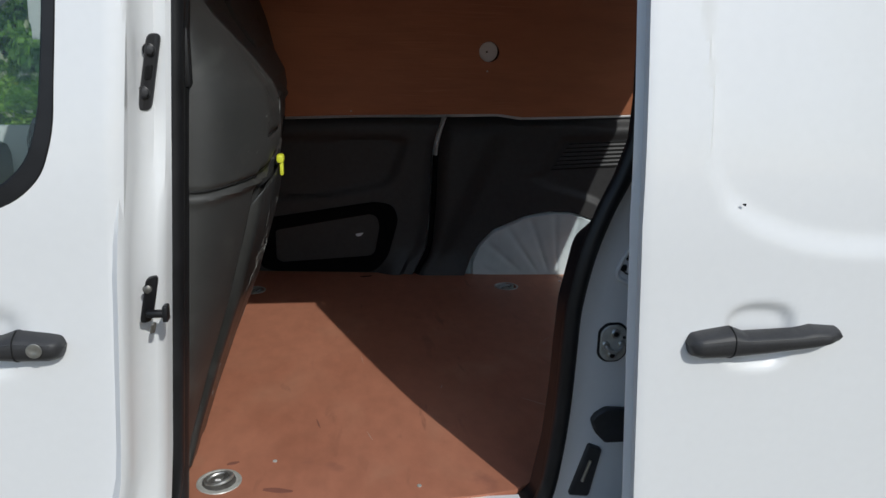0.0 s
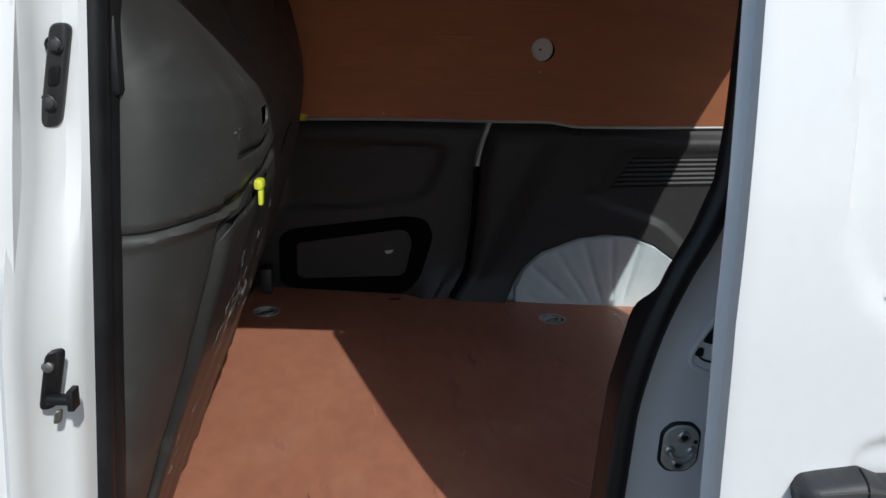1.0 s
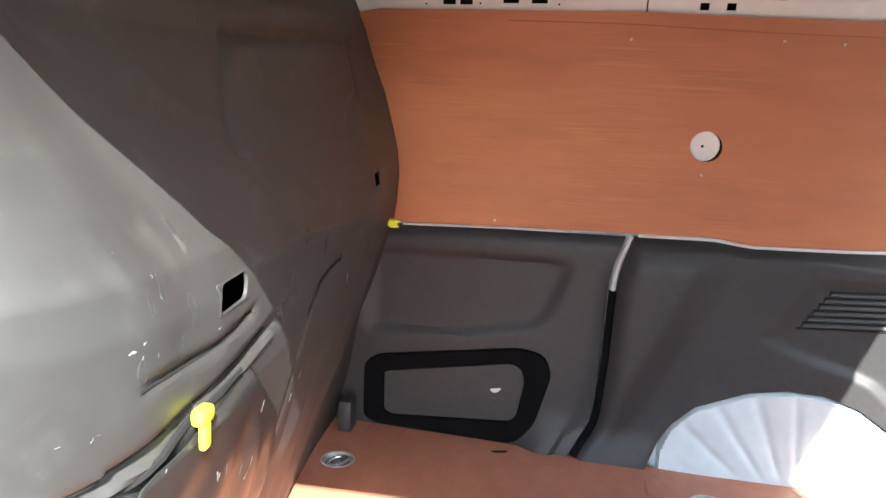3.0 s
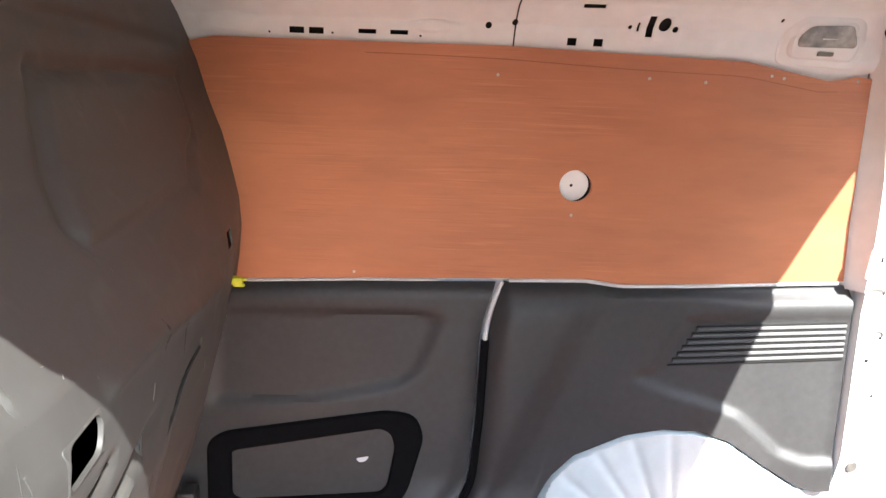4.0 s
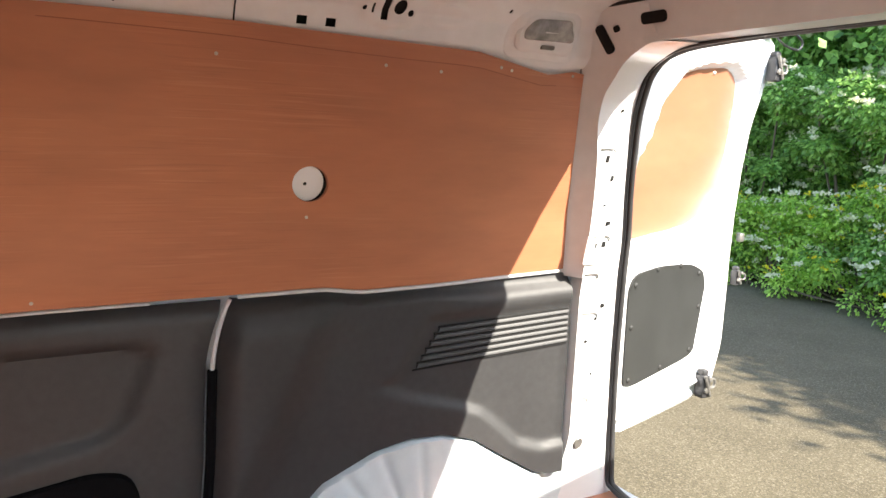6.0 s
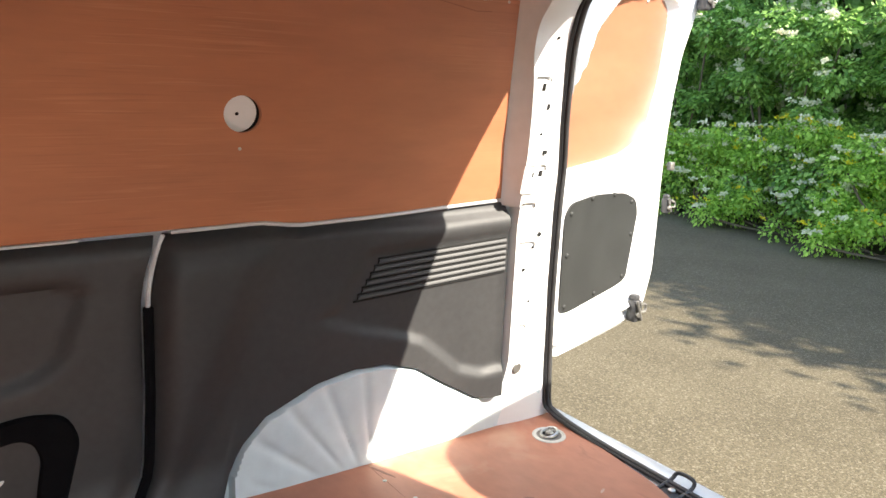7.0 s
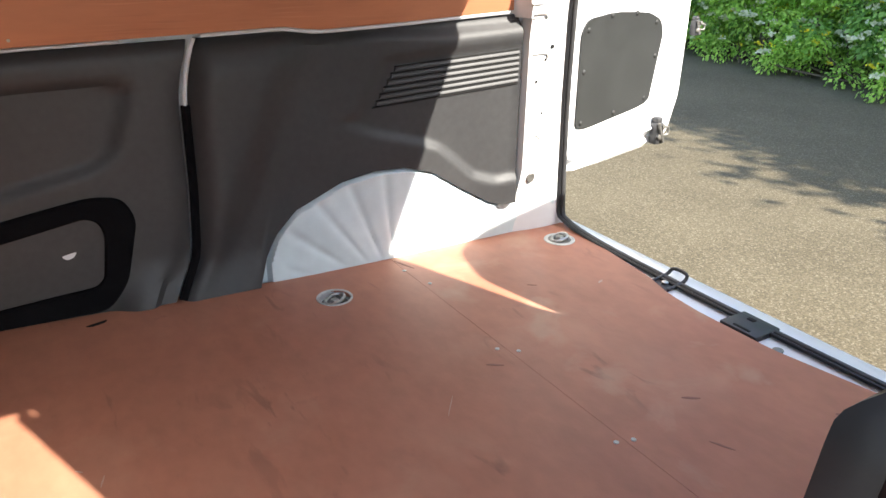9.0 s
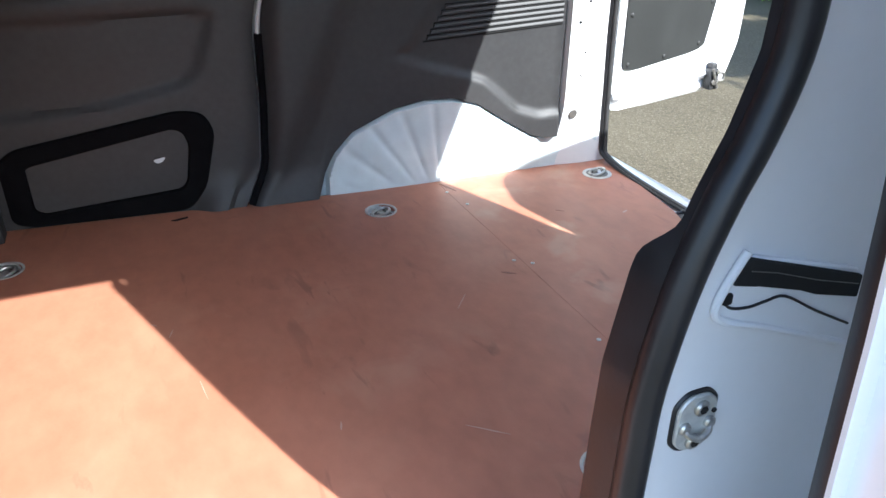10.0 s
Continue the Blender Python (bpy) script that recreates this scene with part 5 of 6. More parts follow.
part("hinge_cover", plate(rounded([(0.126, 0.754), (0.134, 0.768), (0.155, 0.780), (0.200, 0.776), (0.200, 0.704), (0.158, 0.704), (0.136, 0.728)], 0.006), lambda x, z, w: (x, face_y(x, z) - 0.012 + w, z), 0.012, 0.004), BLACKPLASTIC, van)
part("lower_guide", plate(rounded([(0.126, 0.702), (0.154, 0.690), (0.134, 0.585), (0.092, 0.590)], 0.006), lambda x, z, w: (x, face_y(x, z) - 0.010 + w, z), 0.010, 0.003), BLACKPLASTIC, van)
part("guide_pin", tube([(0.131, face_y(0.131, 0.668) - 0.011, 0.668), (0.117, face_y(0.117, 0.622) - 0.011, 0.622)], 0.0035, 6), STEEL, van)


# ---- the slid-open side door ----
def tumble(z):
    """How far the body side leans in above its waist."""
    return 0.10 * ease((z - 1.15) / 0.9) + 0.03 * ease((0.6 - z) / 0.4)


SLIDE_Y = -0.135


def slide_skin(x, z):
    y = SLIDE_Y + tumble(z)
    # the pressed swage: a curve that drops and levels out
    cz = interp(x, (0.17, 0.206, 0.212, 0.24, 0.29, 0.36, 0.43, 0.50, 1.2), (1.70, 1.42, 1.300, 1.236, 1.205, 1.180, 1.168, 1.165, 1.165))
    y += 0.010 * ease(0.5 + (z - cz) / 0.045) * ease((x - 0.18) / 0.03)
    cup = (abs((x - 0.306) / 0.064) ** 3 + abs((z - 1.022) / 0.058) ** 3) ** (1 / 3)
    y += 0.012 * ease((1 - cup) / 0.30)
    y += 0.002 * (1 - ease((x - 0.109) / 0.004))
    return x + lean(z), y, z


def lean(z):
    return interp(z, (0.3, 1.2, 1.5, 1.8), (0.041, -0.0173, -0.022, -0.023))


slide = part("sliding_door", joined(sheet(slide_skin, (0.109, 1.04), (0.30, 1.80), 0.008, vstep=0.008),
             sheet(lambda x, z: (x + lean(z), SLIDE_Y + 0.060 + tumble(z), z), (0.137, 1.04), (0.30, 1.80), 0.06)), WHITE, van, "white sliding door standing open")


def flange(u, z):
    """The door's leading edge: a step in from the skin, then a lip turned forward."""
    x, y = (0.109 + 0.0105 * u, 0.002 + 0.043 * u) if u <= 1 else (0.1195 - 0.0125 * (u - 1), 0.045 + 0.003 * (u - 1))
    return x + lean(z), SLIDE_Y + tumble(z) + y, z


part("front_flange", sheet(flange, (0.0, 2.0), (0.30, 1.80), 0.5, vstep=0.05, back=(0.002, 0.006, 0)), WHITE, slide)
part("edge_seal", sheet(lambda u, z: (0.126 + 0.012 * u + lean(z) - 0.006 * math.sin(u * math.pi), SLIDE_Y + tumble(z) + 0.049 + 0.038 * u, z), (0.0, 1.0), (0.32, 1.78), 0.2, vstep=0.06, back=(0.02, 0, 0)), RUBBER, slide, "dark rubber strip on the door's inner edge")


def handle(x0, x1, z, y, parent, key_end):
    """A bow handle with a lock cap at one end: a swept bar, ridged along its middle, over a pressed cup."""
    def f(u, v):
        t = u if key_end > 0 else 1 - u
        top = interp(t, (0.0, 0.03, 0.10, 0.27, 0.36, 0.70, 0.80, 1.0), (0.011, 0.015, 0.018, 0.023, 0.0135, 0.0135, 0.018, 0.012))
        low = interp(t, (0.0, 0.03, 0.10, 0.27, 0.5, 0.8, 1.0), (0.013, 0.021, 0.027, 0.028, 0.025, 0.019, 0.010))
        c = math.cos(v * math.pi)
        tip = math.sqrt(max(0.0, 1 - (max(0.0, (t - 0.972) / 0.028, (0.035 - t) / 0.035)) ** 2)) * 0.98 + 0.02
        top, low = top * tip, low * tip
        zz = z + 0.003 + 0.008 * t + (top if c > 0 else low) * math.copysign(abs(c) ** 0.7, c)
        depth = 0.026 * (1 - abs(c) ** 2.2) ** 0.8 * (1 - 0.5 * max(0.0, (0.08 - t) / 0.08) ** 2 - 0.45 * ease((t - 0.88) / 0.12))
        return x0 + (x1 - x0) * u, y - depth, zz
    h = part("handle", sheet(f, (0, 1), (0, 1), 0.0125, vstep=0.0625, back=(0, 0.004, 0)), BLACKPLASTIC, parent, "black grained plastic pull handle")
    xc = 0.27 if key_end > 0 else 0.73
    part("cap_joint", tube([Vector(f(xc, v)) + Vector((0, -0.0004, 0)) for v in lines(0.06, 0.94, 0.08)], 0.0012, 6), DARK, h)
    part("ridge", tube([Vector(f(u, 0.42)) + Vector((0, 0.0005, 0)) for u in lines(0.06, 0.94, 0.04)], 0.0012, 6), BLACKPLASTIC, h)
    return h


def skin_y(x, z):
    return SLIDE_Y + tumble(z)


handle(0.178, 0.430, 1.015, skin_y(0.3, 1.0) - 0.004, slide, 1)
part("chip", plate(rounded([(0.243, 1.235), (0.250, 1.236), (0.249, 1.231)], 0.002), lambda x, z, w: (x, skin_y(x, z) - 0.0012 + w, z), 0.002, 0.0004), DARK, slide)

# ---- front door, shut ----


def front_skin(x, z):
    y = -0.012 + tumble(z) + 0.010 * ease((x + 0.676) / 0.014)
    cup = (abs((x + 0.90) / 0.064) ** 3 + abs((z - 0.995) / 0.058) ** 3) ** (1 / 3)
    y += 0.012 * ease((1 - cup) / 0.30)
    return x + b_x(z) * ease((x + 0.73) / 0.06), y, z


WINDOW = [(-0.762, 1.62), (-0.772, 1.45), (-0.784, 1.34), (-0.805, 1.275), (-0.843, 1.238), (-0.90, 1.215), (-1.50, 1.16), (-1.58, 1.20), (-1.40, 1.45), (-1.22, 1.66)]


def door_skin():
    """Front door skin with the window cut out of it."""
    bm = sheet(front_skin, (-1.72, -0.662), (0.30, 1.72), 0.016)
    gone = [f for f in bm.faces if inside(f.calc_center_median().x, f.calc_center_median().z, WINDOW, 0.03) > 0.02]
    bmesh.ops.delete(bm, geom=gone, context="FACES")
    return backed(bm, (0, 0.03, 0))


front = part("front_door", door_skin(), WHITE, van, "white cab door, shut")
grown = [(x * 1.0 + (0.022 if x > -1 else -0.022), z + (0.022 if z > 1.4 else -0.022)) for x, z in WINDOW]
part("window_frame", plate(rounded(grown, 0.05), lambda x, z, w: (x, -0.014 + tumble(z) + w, z), 0.02, 0.003, hole=rounded([(x, z) for x, z in WINDOW], 0.05)), RUBBER, front, "black rubber window surround")
pane = part("window", plate(rounded(WINDOW, 0.05), lambda x, z, w: (x, -0.002 + tumble(z) + w, z), 0.004, 0.0005), GLASS, front)
pane.visible_shadow = False
h = handle(-1.035, -0.775, 0.988, -0.014, front, -1)
part("lock", lathe([(0.0115, -0.0375), (0.0115, -0.0395), (0.008, -0.040), (0.003, -0.0385)], (-0.812, -0.006, 0.993), "y", 18), STEEL, h, "steel key lock")
part("mirror_triangle", plate([(-1.66, 1.165), (-1.56, 1.175), (-1.60, 1.24)], lambda x, z, w: (x, -0.010 + tumble(z) + w, z), 0.012, 0.002), BLACKPLASTIC, front)
part("inner_card", sheet(lambda x, z: (x, 0.075, z), (-1.70, -0.72), (0.35, 1.13), 0.1, back=(0, -0.01, 0)), BLACKPLASTIC, front)

# ---- rear doors ----
REAR_HINGE, REAR_ALONG = Vector((1.085, 1.602, 0)), Vector((0.959, 0.282, 0)).normalized()
NEAR_HINGE, NEAR_ALONG = Vector((1.05, 0.13, 0)), Vector((0.97, 0.24, 0)).normalized()


def rake(z):
    return interp(z, (0.5, 1.15, 1.30, 1.45, 1.6, 1.8, 1.9), (0.0, 0.0, 0.006, 0.018, 0.040, 0.075, 0.095))


def rear_door(hinge, along, inner, dressed):
    """An open rear door: inner pressing, outer skin, boards and latches. inner: the side that faces the load space."""
    normal = Vector((along.y, -along.x, 0)) * inner

    def at(off):
        return lambda u, z, w: tuple(hinge + along * u + normal * (rake(z) + off - w) + Vector((0, 0, z)))
    def rows_of(outline, z):
        cut = []
        for i in range(len(outline)):
            (a, b), (c, d) = outline[i - 1], outline[i]
            if (b > z) != (d > z):
                cut.append(a + (c - a) * (z - b) / (d - b))
        return min(cut), max(cut)

    def curved(outline, off, depth, press=None, roll=0.0):
        """A board of that outline which follows the door's rake."""
        lo, hi = min(p[1] for p in outline), max(p[1] for p in outline)
        eps = 0.0008

        def f(u, v):
            z = lo + eps + (hi - lo - 2 * eps) * v
            a, b = rows_of(outline, z)
            x = a + (b - a) * u
            e = min(x - a, b - x, z - lo, hi - z)
            o = off + (press(x, z) if press else 0) - roll * (1 - ease(e / 0.02))
            return at(o)(x, z, 0)
        return sheet(f, (0, 1), (0, 1), 0.014 if press else 0.035, vstep=0.0085 if press else 0.02, back=tuple(-normal * depth))
    outline = rounded([(0.015, 0.716), (0.60, 0.700), (0.665, 0.735), (0.726, 0.86), (0.733, 1.10), (0.720, 1.42), (0.705, 1.60), (0.728, 1.72), (0.735, 1.84), (0.69, 1.878), (0.52, 1.868), (0.31, 1.842), (0.10, 1.80), (0.03, 1.74), (0.015, 1.55), (0.015, 1.30)], 0.03, 5)
    # the near door is unseen; its top is shaped for its shadow on the floor
    if not dressed:
        outline = rounded([(0.015, 0.716), (0.60, 0.700), (0.665, 0.735), (0.726, 0.86), (0.733, 1.10), (0.720, 1.42), (0.705, 1.72), (0.60, 1.805), (0.30, 1.81), (0.15, 1.77), (0.05, 1.655), (0.015, 1.48), (0.015, 1.30)], 0.03, 5)
    board_outline = [(0.018, 1.266), (0.20, 1.274), (0.40, 1.288), (0.52, 1.325), (0.580, 1.385), (0.602, 1.50), (0.578, 1.655), (0.550, 1.735), (0.47, 1.768), (0.28, 1.748), (0.16, 1.718), (0.075, 1.64), (0.03, 1.48)]

    def press(u, z):
        d = -0.034 * inside(u, z, [(u0 + (u0 - 0.33) * 0.03, z0 + (z0 - 1.5) * 0.03) for u0, z0 in board_outline], 0.014)
        d -= 0.010 * inside(u, z, [(0.03, 0.83), (0.03, 1.205), (0.52, 1.20), (0.545, 1.10), (0.49, 0.87), (0.44, 0.845)], 0.025)
        d += (0.014 * math.exp(-((z - 0.765 - 0.01 * u) / 0.010) ** 2) - 0.012 * math.exp(-((z - 0.738 - 0.01 * u) / 0.009) ** 2)) * ease((0.6 - u) / 0.05)
        return d
    frame_part = part("rear_door", curved(outline, 0.0, 0.05, press, 0.014), WHITE, van, "white rear door standing open")
    if not dressed:
        return
    grey = [(0.045, 0.850), (0.042, 1.130), (0.075, 1.170), (0.225, 1.180), (0.43, 1.166), (0.52, 1.135), (0.543, 1.09), (0.545, 1.01), (0.508, 0.885), (0.46, 0.860), (0.10, 0.842)]
    p = part("door_board", curved(rounded(grey, 0.035), -0.004, 0.006), GREYPANEL, frame_part, "grey screwed-on door board")
    for u, z in ((0.07, 0.865), (0.065, 1.02), (0.075, 1.14), (0.20, 1.172), (0.35, 1.168), (0.485, 1.13), (0.50, 1.02), (0.455, 0.885), (0.26, 0.866)):
        c = Vector(at(-0.001)(u, z, 0))
        part("screw", lathe([(0.0075, 0.004), (0.0075, 0), (0.004, -0.002)], c, "y", 12), GREYPANEL, p)
    w = part("window_board", curved(rounded(board_outline, 0.04), -0.030, 0.006), BOARD, frame_part, "plywood board over the rear door window")
    c = Vector(at(-0.027)(0.38, 1.745, 0))
    part("screw", lathe([(0.006, 0.004), (0.006, 0), (0.003, -0.002)], c, "y", 10), STEEL, w)
    for u, z, s, name in ((0.530, 0.758, 1.0, "lower_latch"), (0.735, 1.095, 0.7, "middle_latch"), (0.695, 1.785, 1.0, "upper_latch")):
        a = Vector(at(0.012)(u, z, 0))
        l = part(name, joined(box((a.x - 0.018 * s, a.x + 0.020 * s), (a.y - 0.03 * s, a.y + 0.008), (a.z - 0.042 * s, a.z + 0.034 * s), 0.007), box((a.x - 0.010 * s, a.x + 0.016 * s), (a.y - 0.022 * s, a.y + 0.008), (a.z + 0.030 * s, a.z + 0.052 * s), 0.006)), BLACKPLASTIC, frame_part, "black door latch")
        part("striker_loop", tube(smooth_path([(a.x + 0.018 * s, a.y - 0.012, a.z - 0.012 * s), (a.x + 0.050 * s, a.y - 0.014, a.z - 0.014 * s), (a.x + 0.056 * s, a.y - 0.014, a.z), (a.x + 0.050 * s, a.y - 0.014, a.z + 0.012 * s), (a.x + 0.018 * s, a.y - 0.012, a.z + 0.014 * s)], 3), 0.005 * s, 8), DULL, l)
        part("lever", tube([(a.x - 0.014 * s, a.y - 0.034 * s, a.z + 0.036 * s), (a.x - 0.004 * s, a.y - 0.036 * s, a.z + 0.004 * s), (a.x + 0.012 * s, a.y - 0.034 * s, a.z - 0.034 * s)], 0.0055 * s, 8), DULL, l)
        part("pivot", lathe([(0.011 * s, 0), (0.011 * s, -0.006), (0.006 * s, -0.008)], (a.x - 0.002, a.y - 0.030 * s, a.z - 0.012 * s), "y", 12), DULL, l)
        part("roller", lathe([(0.008 * s, 0), (0.008 * s, -0.007), (0.004 * s, -0.008)], (a.x + 0.010 * s, a.y - 0.030 * s, a.z + 0.022 * s), "y", 12), DULL, l)
    a = Vector(at(0.004)(0.765, 1.228, 0))
    part("edge_buffer", box((a.x - 0.008, a.x + 0.016), (a.y - 0.010, a.y + 0.010), (a.z - 0.016, a.z + 0.014), 0.005), DULL, frame_part)
    a = Vector(at(0.0)(0.66, 1.89, 0))
    part("top_bracket", box((a.x - 0.12, a.x + 0.02), (a.y - 0.03, a.y + 0.01), (a.z - 0.012, a.z + 0.004), 0.004), BLACKPLASTIC, frame_part)
    part("wire_loop", tube(smooth_path([(a.x, a.y - 0.01, a.z - 0.004), (a.x + 0.07, a.y - 0.02, a.z + 0.004), (a.x + 0.12, a.y - 0.02, a.z - 0.02), (a.x + 0.10, a.y - 0.02, a.z - 0.045), (a.x + 0.03, a.y - 0.02, a.z - 0.035)], 4, True), 0.004, 6, closed=True), RUBBER, frame_part)


rear_door(REAR_HINGE, REAR_ALONG, 1, True)
rear_door(NEAR_HINGE, NEAR_ALONG, -1, False)

# ---- outside of the van ----
part("roof_skin", sheet(lambda x, y: (x, y, 1.835 + 0.045 * (1 - ((y - 0.89) / 0.8) ** 2) - 0.10 * ease((-0.95 - x) / 0.6)), (-1.25, 0.90), (0.10, 1.68), 0.06, back=(0, 0, -0.006)), WHITE, van, "white roof")
part("far_side", sheet(lambda x, z: (x, 1.775 - tumble(z) - 0.02 * ease((x - 0.5) / 0.6), z), (-0.70, 1.10), (0.30, 1.84), 0.05, back=(0, -0.01, 0)), WHITE, van, "white far body side")
part("under_floor", box((-0.75, 1.04), (0.05, 1.72), (0.36, 0.555), 0.02), DARK, van)
part("rear_bumper", box((1.06, 1.18), (0.03, 1.75), (0.28, 0.50), 0.04), BLACKPLASTIC, van)


def far_window(x, z):
    return x, 1.79 - tumble(z), z


bm = sheet(far_window, (-2.02, -0.70), (0.30, 1.72), 0.018)
bmesh.ops.delete(bm, geom=[f for f in bm.faces if inside(f.calc_center_median().x, f.calc_center_median().z, WINDOW, 0.001) > 0.5 or (f.calc_center_median().x < -1.42 and f.calc_center_median().z > 1.13)], context="FACES")
part("far_cab_door", backed(bm, (0, -0.03, 0)), WHITE, van)
far_pane = part("far_window", plate(rounded(WINDOW, 0.05), lambda x, z, w: (x, 1.770 - tumble(z) + w, z), 0.004, 0.0005), GLASS, van)
far_pane.visible_shadow = False
part("dashboard", box((-1.95, -1.50), (0.10, 1.68), (0.55, 1.10), 0.06), BLACKPLASTIC, van)
part("cab_floor", box((-2.0, -0.72), (0.06, 1.72), (0.36, 0.46), 0.02), DARK, van)
for y in (0.50, 1.25):
    seat = part("cab_seat", joined(box((-1.32, -0.82), (y - 0.25, y + 0.25), (0.58, 0.78), 0.05), box((-0.92, -0.76), (y - 0.25, y + 0.25), (0.78, 1.32), 0.05)), BLACKPLASTIC, van, "dark cab seat")
wind = part("windscreen", sheet(lambda u, y: (-1.25 - 0.85 * u - 0.10 * (1 - ((y - 0.89) / 0.8) ** 2), y, 1.80 - 0.72 * u), (0, 1), (0.12, 1.66), 0.1, back=(0.004, 0, 0.004)), GLASS, van)
wind.visible_shadow = False
for y in (0.10, 1.68):
    part("screen_pillar", tube([(-1.22, y, 1.80), (-1.70, y - 0.01 * (0.89 - y), 1.42), (-2.08, y, 1.09)], 0.028, 10), WHITE, van)
part("bonnet", sheet(lambda u, y: (-2.10 - 0.95 * u, y, 1.09 - 0.22 * u ** 1.6 - 0.06 * abs((y - 0.89) / 0.8) ** 3), (0, 1), (0.08, 1.70), 0.08, back=(0, 0, -0.01)), WHITE, van, "white bonnet")
part("nose", sheet(lambda v, y: (-3.05 - 0.18 * math.sin(v * 3.0) - 0.06 * (1 - ((y - 0.89) / 0.82) ** 2), y, 0.88 - 0.62 * v), (0, 1), (0.06, 1.72), 0.07, back=(0.01, 0, 0)), WHITE, van)
for y, s in ((0.03, 1), (1.75, -1)):
    def wing(x, z, y=y, s=s):
        return x, y - s * 0.02 * ease((1.0 - z) / 0.4), z
    bm = sheet(wing, (-3.15, -1.70), (0.28, 1.05), 0.05)
    bmesh.ops.delete(bm, geom=[f for f in bm.faces if math.hypot(f.calc_center_median().x + 2.28, f.calc_center_median().z - 0.31) < 0.37], context="FACES")
    part("front_wing", backed(bm, (0, 0.01 * s, 0)), WHITE, van)
for x in (-2.28, 0.50):
    for y, s in ((0.10, -1), (1.69, 1)):
        wheel = part("wheel", lathe([(0.20, -0.08), (0.295, -0.08), (0.31, -0.065), (0.31, 0.065), (0.295, 0.08), (0.20, 0.08)], (x, y, 0.31), "y", 32), TYRE, van, "black tyre on a steel wheel")
        part("rim", lathe([(0.05, s * 0.05), (0.19, s * 0.04), (0.205, s * 0.075), (0.20, s * 0.08), (0.17, s * 0.03), (0.05, s * 0.02)], (x, y, 0.31), "y", 28), STEEL, wheel)

# ---- warning tag and clip ----
tag = part("yellow_tag", joined(box((-0.478, -0.463), (0.334, 0.360), (1.219, 1.236), 0.005), box((-0.472, -0.4645), (0.338, 0.353), (1.194, 1.222), 0.003)), YELLOW, None)
tagged(tag, "fluorescent yellow strap end hanging from the dark bulkhead", "strap")
clip = part("yellow_clip", joined(box((-0.588, -0.566), (1.585, 1.605), (1.178, 1.200), 0.005), box((-0.596, -0.580), (1.592, 1.632), (1.182, 1.196), 0.004), box((-0.568, -0.558), (1.588, 1.600), (1.192, 1.198), 0.002), box((-0.570, -0.562), (1.588, 1.600), (1.178, 1.184), 0.002)), YELLOW, None)
tagged(clip, "small yellow plug clipped at the bulkhead corner", "plug")

# ---- outdoors ----
bm = bmesh.new()
bmesh.ops.create_grid(bm, x_segments=40, y_segments=40, size=150)
ground = part("ground", bm, ASPHALT, None)
tagged(ground, "gritty grey-brown tarmac lane with loose chippings", "ground", kind="structure")


def leaf(verts, faces, c, d, up, size, width):
    """A folded leaf: two triangles either side of the midrib."""
    side = d.cross(up).normalized()
    b = len(verts)
    tip, mid = c + d * size, c + d * size * 0.45 - up * size * 0.10
    verts += [tuple(c), tuple(mid + side * width * size + up * 0.12 * size), tuple(tip), tuple(mid - side * width * size + up * 0.12 * size)]
    faces += [(b, b + 1, b + 2), (b, b + 2, b + 3)]


def mesh_of(name, verts, faces, material):
    me = bpy.data.meshes.new(name)
    me.from_pydata(verts, [], faces)
    me.materials.append(material)
    return me


def random_way(rng, bias):
    v = Vector((rng.gauss(0, 1), rng.gauss(0, 1), rng.gauss(0, 1))) + Vector(bias)
    return v.normalized()


